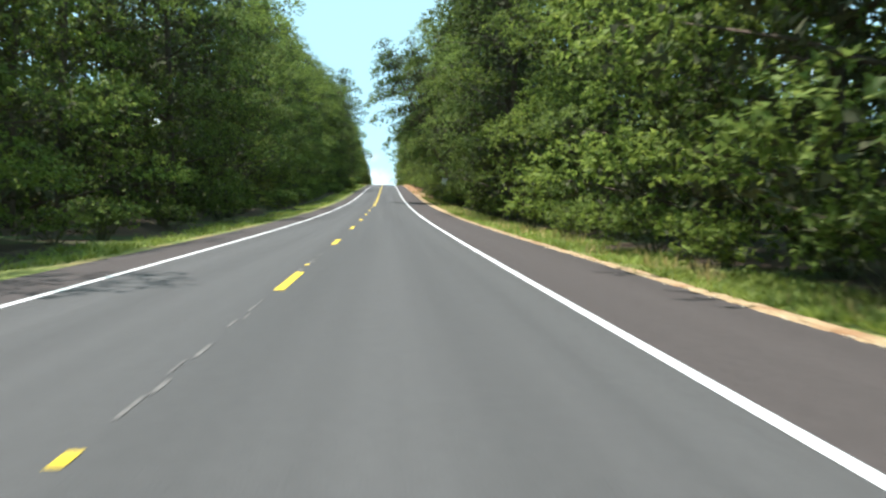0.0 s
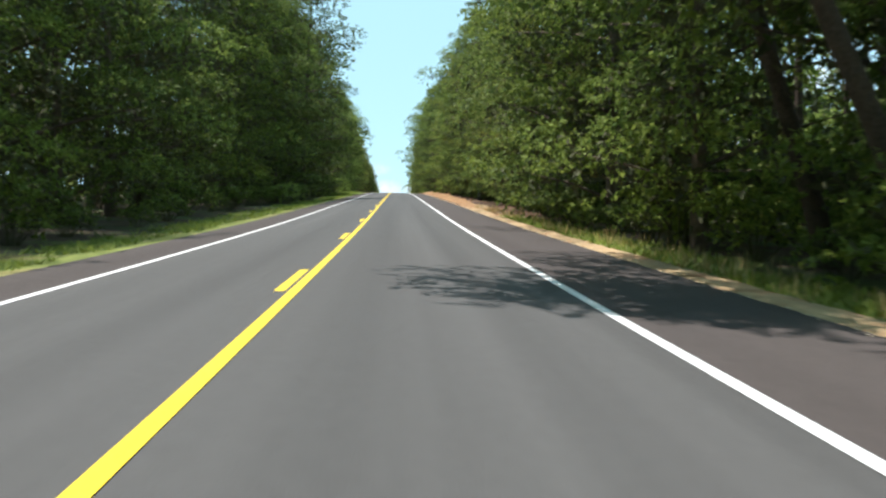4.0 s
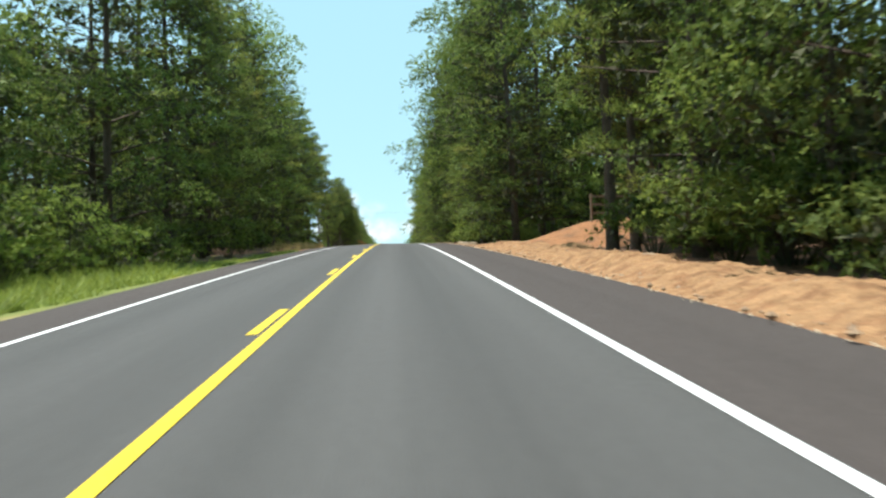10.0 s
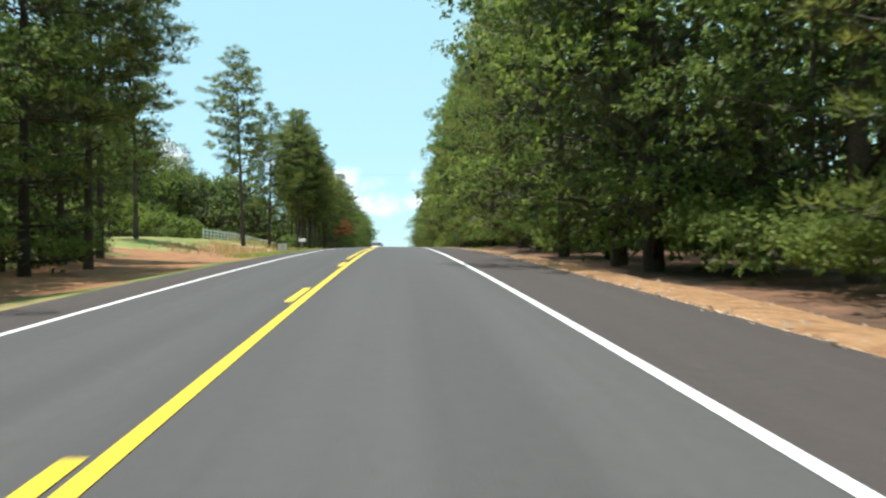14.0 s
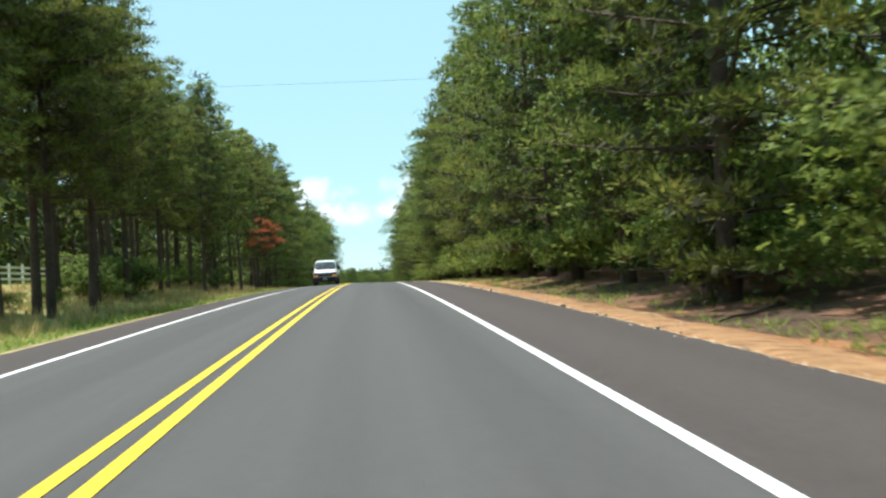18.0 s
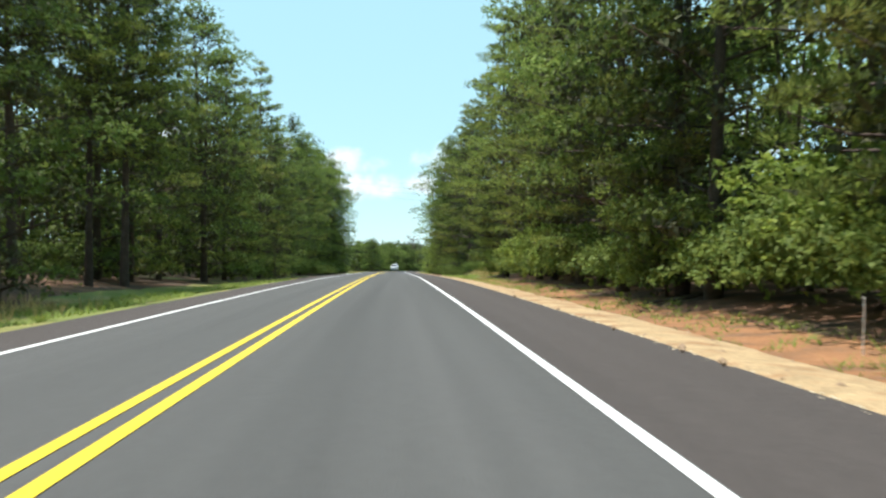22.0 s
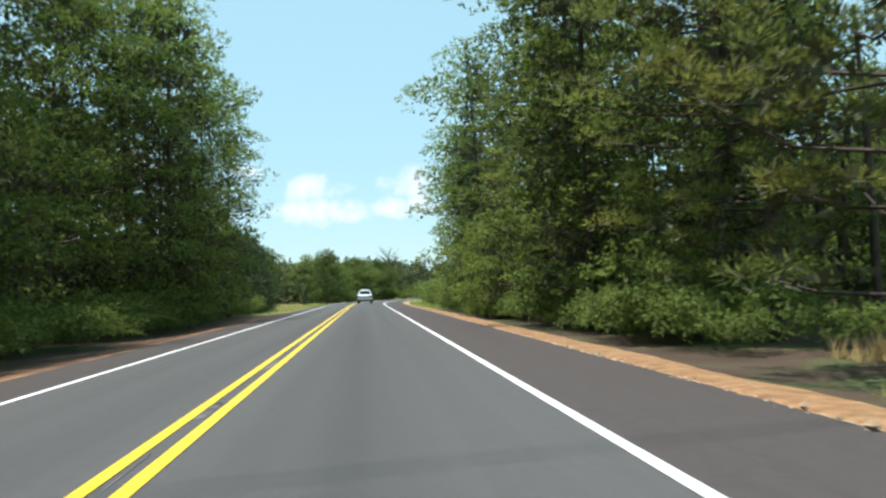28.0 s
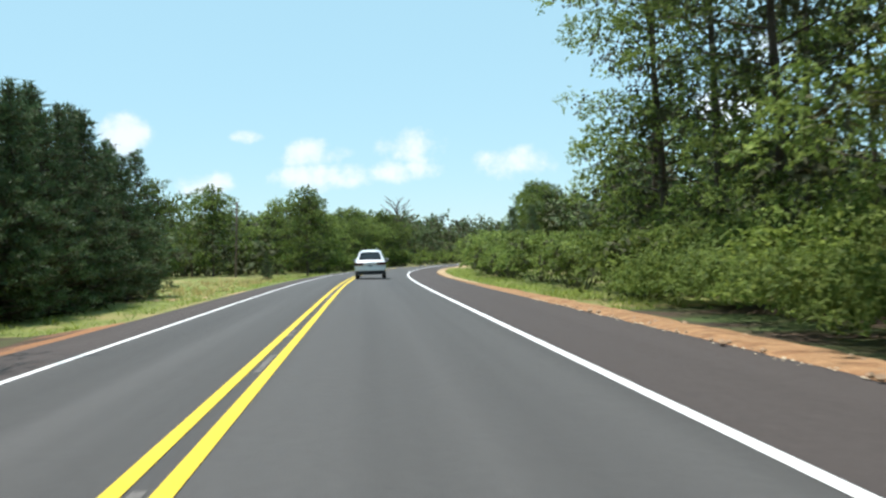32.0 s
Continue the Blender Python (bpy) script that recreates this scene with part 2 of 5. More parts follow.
M = {
    "asphalt": mat("lane_asphalt", (0.084, 0.082, 0.079), 0.85, vary=0.10, scale=9.0, fine=60, bump=0.5, streak=0.17),
    "shoulder": mat("shoulder_asphalt", (0.073, 0.061, 0.056), 0.9, vary=0.14, scale=7.0, fine=60, bump=0.6, streak=0.10),
    "white_line": mat("white_road_paint", (0.82, 0.82, 0.80), 0.6, vary=0.08, scale=2, fine=30),
    "yellow_line": mat("yellow_road_paint", (0.74, 0.53, 0.03), 0.6, vary=0.10, scale=2, fine=30),
    "scuff": mat("scraped_asphalt", (0.155, 0.147, 0.136), 0.9, vary=0.4, scale=4, fine=30, bump=0.4),
    "ground": mat("forest_floor", (0.075, 0.050, 0.032), 0.95, vary=0.4, scale=0.7, fine=14, bump=0.6, second=(0.06, 0.085, 0.025), second_at=0.55, second_scale=0.35),
    "sand": mat("tan_sand", (0.47, 0.335, 0.185), 0.95, vary=0.32, scale=2.6, fine=16, bump=3.0, second=(0.33, 0.19, 0.095), second_at=0.58, second_scale=1.3),
    "clay": mat("orange_clay", (0.34, 0.165, 0.075), 0.95, vary=0.34, scale=2.2, fine=13, bump=3.0, second=(0.21, 0.115, 0.062), second_at=0.56, second_scale=1.1),
    "berm": mat("loose_orange_soil", (0.37, 0.212, 0.102), 0.95, vary=0.36, scale=3.2, fine=17, bump=3.0, second=(0.27, 0.140, 0.066), second_at=0.56, second_scale=2.6),
    "straw": mat("red_pine_straw", (0.19, 0.10, 0.058), 0.95, vary=0.4, scale=1.9, fine=15, bump=2.0, second=(0.085, 0.055, 0.035), second_at=0.5, second_scale=0.4),
    "lawn": mat("grass_ground", (0.17, 0.20, 0.05), 0.95, vary=0.3, scale=0.8, fine=16, bump=0.6, second=(0.30, 0.24, 0.10), second_at=0.56, second_scale=0.3),
    "grass": mat("grass_blades", (0.21, 0.27, 0.05), 0.7, vary=0.3, scale=0.7, fine=5, translucent=0.35, leafy=0.35),
    "dry_grass": mat("dry_grass_blades", (0.50, 0.39, 0.17), 0.8, vary=0.3, scale=0.7, fine=5, translucent=0.3, leafy=0.35),
    "leaf": mat("broad_leaves", (0.160, 0.218, 0.052), 0.6, vary=0.35, scale=0.5, fine=5, rand=0.32, translucent=0.45, spec=0.15, leafy=0.35),
    # darker copy of the leaf colour, imitating the shaded side of backlit trees
    "leaf_backlit": mat("leaves_darkened_as_backlit", (0.108, 0.150, 0.055), 0.6, vary=0.35, scale=0.4, fine=4, translucent=0.35, spec=0.3, leafy=0.35),
    "leaf_bright": mat("young_and_hazed_leaves", (0.205, 0.272, 0.056), 0.6, vary=0.3, scale=0.6, fine=5, rand=0.2, translucent=0.5, spec=0.15, leafy=0.35),
    "needle": mat("pine_needles", (0.200, 0.248, 0.060), 0.6, vary=0.35, scale=0.5, fine=4, rand=0.28, translucent=0.5, spec=0.15, second=(0.245, 0.250, 0.058), second_at=0.58, second_scale=0.35, leafy=0.35),
    "young_needle": mat("young_pine_needles", (0.085, 0.135, 0.055), 0.55, vary=0.3, scale=0.5, fine=4, rand=0.25, translucent=0.28, spec=0.3, leafy=0.35),
    "dead": mat("dead_needles", (0.46, 0.16, 0.07), 0.8, vary=0.3, scale=0.8, fine=5, translucent=0.3),
    "bark": mat("grey_brown_bark", (0.105, 0.078, 0.058), 0.95, vary=0.4, scale=2.5, fine=16, bump=1.0, rand=0.2),
    "pine_bark": mat("pine_bark", (0.088, 0.064, 0.052), 0.95, vary=0.4, scale=2.2, fine=14, bump=1.0, rand=0.2),
    # dark olive set inside crowns to imitate their inner shade; also on bush stems
    "stem_and_shade": mat("bush_stems_and_inner_shade", (0.098, 0.102, 0.052), 0.95, vary=0.3, scale=2.0, fine=12),
    "car_white": mat("white_car_paint", (0.80, 0.81, 0.82), 0.25, vary=0.02, scale=1, fine=8, spec=0.5, coat=0.6),
    "glass": mat("dark_car_glass", (0.02, 0.025, 0.03), 0.06, vary=0.05, scale=1, fine=5, spec=0.6),
    # base lightened and mottled to imitate part of the sky's reflection
    "windshield": mat("van_windshield_glass", (0.06, 0.07, 0.07), 0.07, vary=0.7, scale=1.6, fine=5, spec=0.6),
    "tyre": mat("tyre_rubber", (0.018, 0.018, 0.018), 0.85, vary=0.2, scale=6, fine=40),
    "rim": mat("grey_wheel_metal", (0.38, 0.38, 0.39), 0.35, metal=0.8, vary=0.1),
    "black_plastic": mat("dark_grey_plastic", (0.03, 0.031, 0.034), 0.55, vary=0.15, scale=3, fine=30),
    "chrome": mat("chrome_trim", (0.62, 0.63, 0.64), 0.2, metal=1.0, vary=0.05),
    "red_lamp": mat("red_lamp_plastic", (0.05, 0.008, 0.008), 0.45, vary=0.1, spec=0.25),
    "amber": mat("lit_amber_lamp", (0.90, 0.28, 0.02), 0.2, vary=0.1, spec=0.6, glow=0.35),
    "clear_lamp": mat("grey_headlamp_glass", (0.07, 0.075, 0.08), 0.12, vary=0.1, spec=0.7),
    "plate": mat("white_plate", (0.70, 0.70, 0.72), 0.4, vary=0.05),
    "fence_white": mat("white_fence_vinyl", (0.92, 0.92, 0.91), 0.35, vary=0.03, scale=2, fine=20),
    "old_wood": mat("weathered_wood", (0.30, 0.23, 0.165), 0.9, vary=0.35, scale=2.5, fine=20, bump=0.8),
    "pole_wood": mat("utility_pole_wood", (0.15, 0.11, 0.085), 0.9, vary=0.3, scale=2, fine=18, bump=0.7),
    "log_wood": mat("barkless_log_wood", (0.52, 0.40, 0.26), 0.85, vary=0.25, scale=2, fine=18, bump=0.5),
    "wire": mat("grey_cable", (0.045, 0.045, 0.05), 0.5, vary=0.1),
    "guy": mat("pale_steel_strand", (0.62, 0.61, 0.55), 0.5, vary=0.1),
    "guard": mat("yellow_guy_guard", (0.85, 0.70, 0.16), 0.5, vary=0.1),
    "galv": mat("galvanised_steel", (0.34, 0.35, 0.35), 0.5, metal=0.6, vary=0.15, scale=3, fine=30),
    "sign_white": mat("white_sign_sheet", (0.72, 0.73, 0.72), 0.4, vary=0.06, scale=2, fine=15),
    "sign_green": mat("green_sign_sheet", (0.01, 0.17, 0.11), 0.4, vary=0.08, scale=3, fine=15),
    "sign_black": mat("black_sign_paint", (0.015, 0.015, 0.015), 0.5, vary=0.1),
    "stake_red": mat("red_stake_paint", (0.42, 0.07, 0.05), 0.6, vary=0.15),
    "grit": mat("pale_grit", (0.62, 0.53, 0.38), 0.9, vary=0.3, scale=4, fine=25),
    "rock": mat("grey_clod", (0.40, 0.28, 0.18), 0.95, vary=0.35, scale=3, fine=20, bump=0.8),
}

# ---------------------------------------------------------------- plan of the road and its verges
CROWN = 0.03
EDGE_L, EDGE_R, LINE_L, LINE_R = -4.4, 6.0, -2.89, 3.580


def smooth(a, b, v):
    v = min(1.0, max(0.0, (v - a) / (b - a)))
    return v * v * (3 - 2 * v)


def band(a, b, s, soft=6.0):
    return smooth(a - soft, a + soft, s) * (1 - smooth(b - soft, b + soft, s))


def cross_z(s, u):
    """Height over the road's centre line at u metres to the right of it."""
    if EDGE_L - 0.01 <= u <= EDGE_R + 0.01:
        return -CROWN * abs(u)
    n = noise.noise(Vector((s * 0.13, u * 0.16, 3.1))) * 0.5 + noise.noise(Vector((s * 0.5, u * 0.5, 8.0))) * 0.2
    if u > 0:
        d = u - EDGE_R
        z = -CROWN * EDGE_R - 0.05 - 0.16 * smooth(0, 2.5, d) + 0.25 * smooth(5, 16, d) + n * 0.22 * smooth(0.3, 3, d)
        berm = band(178, 302, s, 10) * (0.65 + 0.35 * noise.noise(Vector((s * 0.35, 1.7, 0))))
        z += berm * 0.42 * smooth(0.25, 1.5, d) * (1 - 0.75 * smooth(2.2, 5.5, d))
        z += 1.6 * band(299, 304, s, 2.2) * smooth(1.5, 8, d)
        z += 0.5 * band(395, 600, s, 15) * smooth(1.5, 8, d)
        z += 0.8 * band(604, 628, s, 5) * smooth(2.0, 9, d)
    else:
        d = EDGE_L - u
        z = CROWN * EDGE_L - 0.05 - 0.25 * smooth(0, 2.5, d) + 0.3 * smooth(5, 14, d) + n * 0.22 * smooth(0.3, 3, d)
        z += 1.15 * band(398, 560, s, 22) * smooth(3.5, 14, d)
        z += 0.35 * band(318, 348, s, 6) * smooth(0.8, 3.0, d)
    return z


def at(s, u, dz=0.0, flat=False):
    """The place s metres along the road and u metres to the right of its centre line."""
    a = heading(s)
    near = max(-60.0, min(60.0, u))
    x = float(np.interp(s, _s, _x)) + near * math.cos(a) + (u - near)
    y = float(np.interp(s, _s, _y)) - near * math.sin(a)
    return Vector((x, y, grade_z(s) + (0 if flat else cross_z(s, u)) + dz))


def on_road(s, u, turn=0.0, size=1.0, dz=0.0, lean=0.0):
    p = at(s, u, dz)
    return pose(p.x, p.y, p.z, lean, 0, turn - math.degrees(heading(s))) @ Matrix.Diagonal((size, size, size, 1))


def put(name, mesh, parent=None, label="", material=None):
    ob = new(name, mesh)
    if material:
        mesh.materials.append(material)
    if parent:
        ob.parent = parent
    if label:
        ob["label"] = label
    return ob


def mesh_of(name, verts, faces, smooth_faces=False):
    me = bpy.data.meshes.new(name)
    me.from_pydata([tuple(v) for v in verts], [], [tuple(f) for f in faces])
    if smooth_faces:
        me.polygons.foreach_set("use_smooth", [True] * len(me.polygons))
    me.update()
    return me


def part(name, bm, material, parent=None, label="", smooth_faces=False):
    me = bpy.data.meshes.new(name)
    bm.to_mesh(me)
    bm.free()
    if smooth_faces:
        me.polygons.foreach_set("use_smooth", [True] * len(me.polygons))
    me.materials.append(material)
    ob = new(name, me)
    if parent:
        ob.parent = parent
    if label:
        ob["label"] = label
    return ob


def strip(name, us, s_list, dz, material, parent=None):
    verts, faces = [], []
    for s in s_list:
        for u in us:
            verts.append(at(s, u, dz))
    k = len(us)
    for i in range(len(s_list) - 1):
        for j in range(k - 1):
            a = i * k + j
            faces.append((a, a + 1, a + k + 1, a + k))
    return put(name, mesh_of(name, verts, faces, True), parent, "", material)


# road surface: a slab with a real edge
road_s = [-70 + 3.0 * i for i in range(int(1100 / 3))]


def slab(name, us, material, drop=0.09):
    verts, faces = [], []
    k = len(us) + 2
    for s in road_s:
        row = [(us[0], -drop)] + [(u, 0.0) for u in us] + [(us[-1], -drop)]
        for u, d in row:
            verts.append(at(s, min(EDGE_R, max(EDGE_L, u)), d))
    for i in range(len(road_s) - 1):
        for j in range(k - 1):
            a = i * k + j
            faces.append((a, a + 1, a + k + 1, a + k))
    return put(name, mesh_of(name, verts, faces), None, "", material)


road = tagged(slab("road", [LINE_L - 0.1, -1.6, 0.0, 1.8, LINE_R + 0.09], M["asphalt"]), "two-lane grey asphalt road, freshly paved, slightly crowned", "road", kind="structure")
tagged(slab("road_shoulder_right", [LINE_R + 0.09, 4.8, EDGE_R], M["shoulder"]), "dark brown-grey paved shoulder beside the lane", "road shoulder", kind="structure")
tagged(slab("road_shoulder_left", [EDGE_L, -3.6, LINE_L - 0.1], M["shoulder"]), "narrow dark paved shoulder beside the lane", "road shoulder", kind="structure")

lines = tagged(new("road_marking"), "white edge lines and yellow centre lines painted on the road", "road marking", kind="structure")
strip("edge_line", [LINE_R - 0.065, LINE_R + 0.065], road_s, 0.006, M["white_line"], lines)
strip("edge_line", [LINE_L - 0.06, LINE_L + 0.06], road_s, 0.006, M["white_line"], lines)
GAP = 0.135
DASH0 = 12.05
solid_r = [92 + 3 * i for i in range(int((1020 - 92) / 3))]
strip("centre_line", [GAP - 0.06, GAP + 0.06], solid_r, 0.007, M["yellow_line"], lines)
solid_l = [372 + 3 * i for i in range(int((1020 - 372) / 3))]
strip("centre_line", [-GAP - 0.06, -GAP + 0.06], solid_l, 0.007, M["yellow_line"], lines)
for i in range(-3, 30):
    s = DASH0 + 12.192 * i
    c = 0.0 if s < 92 else -0.035
    strip("dash", [c - 0.065, c + 0.065], [s, s + 1.5, s + 3.05], 0.007, M["yellow_line"], lines)

# pale scrapes where the old centre line was milled off
for s, length, wide in ((12, 0.7, 0.05), (31, 0.5, 0.04), (43.5, 0.8, 0.05), (54.6, 0.6, 0.05), (56.3, 0.8, 0.06), (58.9, 0.5, 0.05), (66, 0.6, 0.04), (82, 3.0, 0.03), (5.0, 2.6, 0.03), (8.6, 2.4, 0.025),
                        (20.2, 0.35, 0.04), (19.5, 0.50, 0.09), (18.8, 0.30, 0.05), (18.2, 0.35, 0.06), (16.6, 1.30, 0.09), (14.8, 1.20, 0.07)):
    for q in range(4):
        a, c = s + length * (0.25 * q), -0.035 + 0.03 * math.sin(s * 5 + q * 2.3)
        w = wide * (0.35 + 0.3 * abs(math.sin(s * 3 + q * 1.9)))
        strip("scrape", [c - w, c + w], [a, a + length * (0.14 + 0.09 * abs(math.sin(q + s)))], 0.005, M["scuff"], lines)
for s, length in ((4.1, 0.25), (16.7, 0.3)):
    strip("dash_remnant", [-0.08, 0.0], [s, s + length], 0.006, M["yellow_line"], lines)
for i in range(26):
    s = 596 + 5.6 * i + 2 * math.sin(i * 3.7)
    strip("scrape", [-0.045 + 0.03 * math.sin(i * 2.1), 0.02 + 0.03 * math.sin(i * 1.3)], [s, s + 1.3, s + 2.2 + 1.4 * math.sin(i)], 0.005, M["scuff"], lines)

# ground: one sheet from under the road to the horizon
u_list = [-2200, -700, -250, -120, -75, -55, -42, -34, -28, -24, -21, -18.5, -16.5, -14.5, -13, -11.5, -10, -9, -8, -7.2, -6.5, -5.9, -5.3, -4.9, -4.65, -4.41,
          -3.5, 0, 4.5, 6.01, 6.25, 6.5, 6.8, 7.1, 7.5, 7.9, 8.4, 9, 9.8, 10.6, 11.5, 12.5, 13.5, 15, 17, 19, 22, 26, 32, 40, 55, 75, 120, 250, 700, 2200]
s_list = [-78] + [-60 + 10 * i for i in range(5)] + [-10 + 1.6 * i for i in range(int(800 / 1.6))] + [795 + 12 * i for i in range(25)]
ZONES = ("ground", "sand", "clay", "straw", "lawn")


def zone(s, u):
    """Which ground cover lies there."""
    if abs(u) > 48:
        return 0
    w = noise.noise(Vector((s * 0.21, u * 0.3, 5.0))) + 0.5 * noise.noise(Vector((s * 0.7, u * 0.8, 2.0)))
    if u > 0:
        d = u - EDGE_R
        if s < 150:
            return 1 if d < (0.12 if s < 70 else 0.5) + 0.3 * w else (4 if d < 3.2 + w else 0)
        if s < 294:
            return (1 if w > 0.2 else 2) if d < (2.1 if s < 206 else 2.9) + 0.7 * w else 3
        if s < 306:
            return 2 if d < 9 + w else 3
        if s < 392:
            return (2 if w < 0.1 else 1) if d < 1.3 + 0.6 * w else 3
        if s < 605:
            return 1 if d < 1.2 + 0.4 * w else (2 if d < (1.9 if s < 475 else 4.0) + w else 3)
        if s < 623:
            return 1 if d < 0.9 + 0.3 * w else 4
        if s < 700:
            return (1 if w > -0.1 else 2) if d < 0.8 + 0.35 * w else 0
        return 1 if d < 0.8 + 0.3 * w else 4
    d = EDGE_L - u
    if s < 312:
        return 4 if d < 3.2 + w or (222 < s < 284 and d < 9) else 0
    if s < 352:
        return (2 if w < 0.2 else 3) if d < 3.4 + w else 3
    if s < 400:
        return 4 if d < 1.6 + w else (2 if d < 10 + 2 * w else 4)
    if 425 < s < 440 and d < 9 + 2 * w:
        return 1
    if s < 425:
        return 4 if d < 2.0 + 0.6 * w else (2 if d < 9 + 3 * w else 4)
    if 575 < s < 700:
        return (2 if d < 0.55 + 0.5 * w else 3) if d < 2.6 + w else 0
    if s < 700:
        return 1 if d < 0.5 + 0.3 * w and s < 520 else (4 if d < 5.5 + 2 * w else (2 if w > 0.25 and s < 540 else (4 if s < 520 else 3)))
    if 719 < s < 725:
        return 1
    return 4


gv, gf, gm = [], [], []
for s in s_list:
    for u in u_list:
        v = at(s, u)
        if 7.0 < u < 45 or -45 < u < -5.2:
            ju, js = noise.noise(Vector((s * 1.9, u * 1.7, 0.5))), noise.noise(Vector((s * 1.7, u * 2.1, 7.5)))
            v = at(s + 0.9 * js, u + 0.45 * ju * min(1.0, 0.12 * abs(u)))
        if EDGE_L - 0.005 < u < EDGE_R + 0.005:
            v.z -= 0.12
        if abs(u) > 100:
            v.z = grade_z(s) - 0.5
        gv.append(v)
far = 2600
k = len(u_list)
for sgn, base in ((-1, 0), (1, (len(s_list) - 1) * k)):
    for j in range(k):
        p = gv[base + j]
        gv.append(Vector((p.x, p.y + sgn * far, 0.0 if sgn < 0 else p.z)))
rows_n = len(s_list)
for i in range(rows_n - 1):
    for j in range(k - 1):
        a = i * k + j
        gf.append((a, a + 1, a + k + 1, a + k))
        gm.append(zone(0.5 * (s_list[i] + s_list[i + 1]), 0.5 * (u_list[j] + u_list[j + 1])))
for j in range(k - 1):
    a, b = rows_n * k + j, j
    gf.append((a, a + 1, b + 1, b))
    gm.append(0)
    a, b = (rows_n - 1) * k + j, (rows_n + 1) * k + j
    gf.append((a, a + 1, b + 1, b))
    gm.append(4)
g_me = mesh_of("ground", gv, gf, True)
for z in ZONES:
    g_me.materials.append(M[z])
g_me.polygons.foreach_set("material_index", gm)
tagged(put("ground", g_me), "forest ground with sandy verge, orange clay banks and grass", "ground", kind="structure")

# loose sand and clay along the asphalt's edge, heaped into a berm on the climb
def verge_width(s):
    return 0.7 - 0.45 * (1 - smooth(55, 95, s)) + 1.2 * band(158, 300, s, 10) - 0.5 * band(158, 206, s, 8) + 0.9 * band(238, 300, s, 8) + 0.9 * band(300, 392, s, 8) + 0.3 * band(392, 604, s, 10) + 0.45 * band(482, 604, s, 8) + 0.3 * band(604, 705, s, 8) - 0.8 * smooth(712, 735, s)


vv, vf, vm = [], [], []
v_cols = (-0.10, 0.02, 0.08, 0.15, 0.23, 0.31, 0.39, 0.47, 0.55, 0.63, 0.71, 0.79, 0.87, 0.95, 1.04)
v_rows = [-8 + 0.4 * i for i in range(420)] + [160 + 0.2 * i for i in range(750)] + [310 + 0.4 * i for i in range(1130)]
for s in v_rows:
    heap = band(176, 303, s, 8)
    for j, q in enumerate(v_cols):
        ragged = 0.05 * noise.noise(Vector((s * 0.9, 4.0, 0))) + 0.05 * noise.noise(Vector((s * 2.7, 9.0, 0)))
        d = ragged + q * verge_width(s) * (1 + 0.25 * noise.noise(Vector((s * 0.3, 7.0, 1.0))))
        u = EDGE_R + d
        if j == 0:
            p = at(s, EDGE_R - 0.10 + ragged * 0.5, -0.02)
        else:
            rough = noise.noise(Vector((s * 0.8, u * 1.1, 6.0))) * 0.5 + noise.noise(Vector((s * 2.1, u * 2.3, 1.0))) * 0.4 + noise.noise(Vector((s * 4.3, u * 4.1, 8.0))) * 0.3
            ruts = abs(noise.noise(Vector((s * 1.3 + u * 0.9, u * 0.25, 2.0))))
            lift = (0.02 + 0.03 * rough if heap < 0.1 else 0.05 + (0.17 * rough + 0.20 * ruts) * heap) * min(1, j * 0.22)
            p = at(s, u, 0.05 * min(1, j * 0.3) + lift) if u > EDGE_R else at(s, u, 0.010)
            if j == len(v_cols) - 1:
                p.z -= 0.3
        vv.append(p)
k = len(v_cols)
for i in range(len(v_rows) - 1):
    for j in range(k - 1):
        a = i * k + j
        vf.append((a, a + 1, a + k + 1, a + k))
        s, q = v_rows[i], v_cols[j]
        w = noise.noise(Vector((s * 0.8, q * 2.2, 5.0))) + 0.8 * noise.noise(Vector((s * 2.6, q * 6.0, 2.0)))
        vm.append(1 if 165 + 6 * w < s < 476 + 8 * w or s > 606 + 6 * w else 0)
v_me = mesh_of("verge", vv, vf)
v_me.materials.append(M["sand"])
v_me.materials.append(M["berm"])
v_me.polygons.foreach_set("material_index", vm)
tagged(put("verge", v_me), "strip of loose tan sand and orange clay along the asphalt", "verge", kind="structure")

# ---------------------------------------------------------------- trees
rnd = np.random.RandomState(7)


def unit(n):
    v = rnd.normal(size=(n, 3))
    return v / np.linalg.norm(v, axis=1)[:, None]


def tube(pts, radii, sides=7):
    verts, faces = [], []
    for i, (p, r) in enumerate(zip(pts, radii)):
        p = np.array(p, float)
        d = np.array(pts[min(i + 1, len(pts) - 1)], float) - np.array(pts[max(i - 1, 0)], float)
        d /= np.linalg.norm(d) + 1e-9
        a = np.cross(d, (0.31, 0.95, 0.05))
        a /= np.linalg.norm(a)
        b = np.cross(d, a)
        for q in range(sides):
            w = 2 * math.pi * q / sides
            verts.append(p + r * (math.cos(w) * a + math.sin(w) * b))
    for i in range(len(pts) - 1):
        for q in range(sides):
            faces.append((i * sides + q, i * sides + (q + 1) % sides, (i + 1) * sides + (q + 1) % sides, (i + 1) * sides + q))
    return verts, faces


def merge(lists):
    V, F = [], []
    for v, f in lists:
        o = len(V)
        V += list(v)
        F += [tuple(i + o for i in q) for q in f]
    return V, F


def tri_blades(base, along, across, length, width):
    """One pointed blade a row: two corners at its foot and a tip."""
    n = len(base)
    L, W = (length * (0.65 + 0.7 * rnd.rand(n)))[:, None], (width * (0.65 + 0.7 * rnd.rand(n)))[:, None]
    v = np.stack([base - across * W * 0.5, base + across * W * 0.5, base + along * L], 1).reshape(-1, 3)
    return v, np.arange(3 * n).reshape(-1, 3)


def norm(v):
    return v / (np.linalg.norm(v, axis=1)[:, None] + 1e-9)


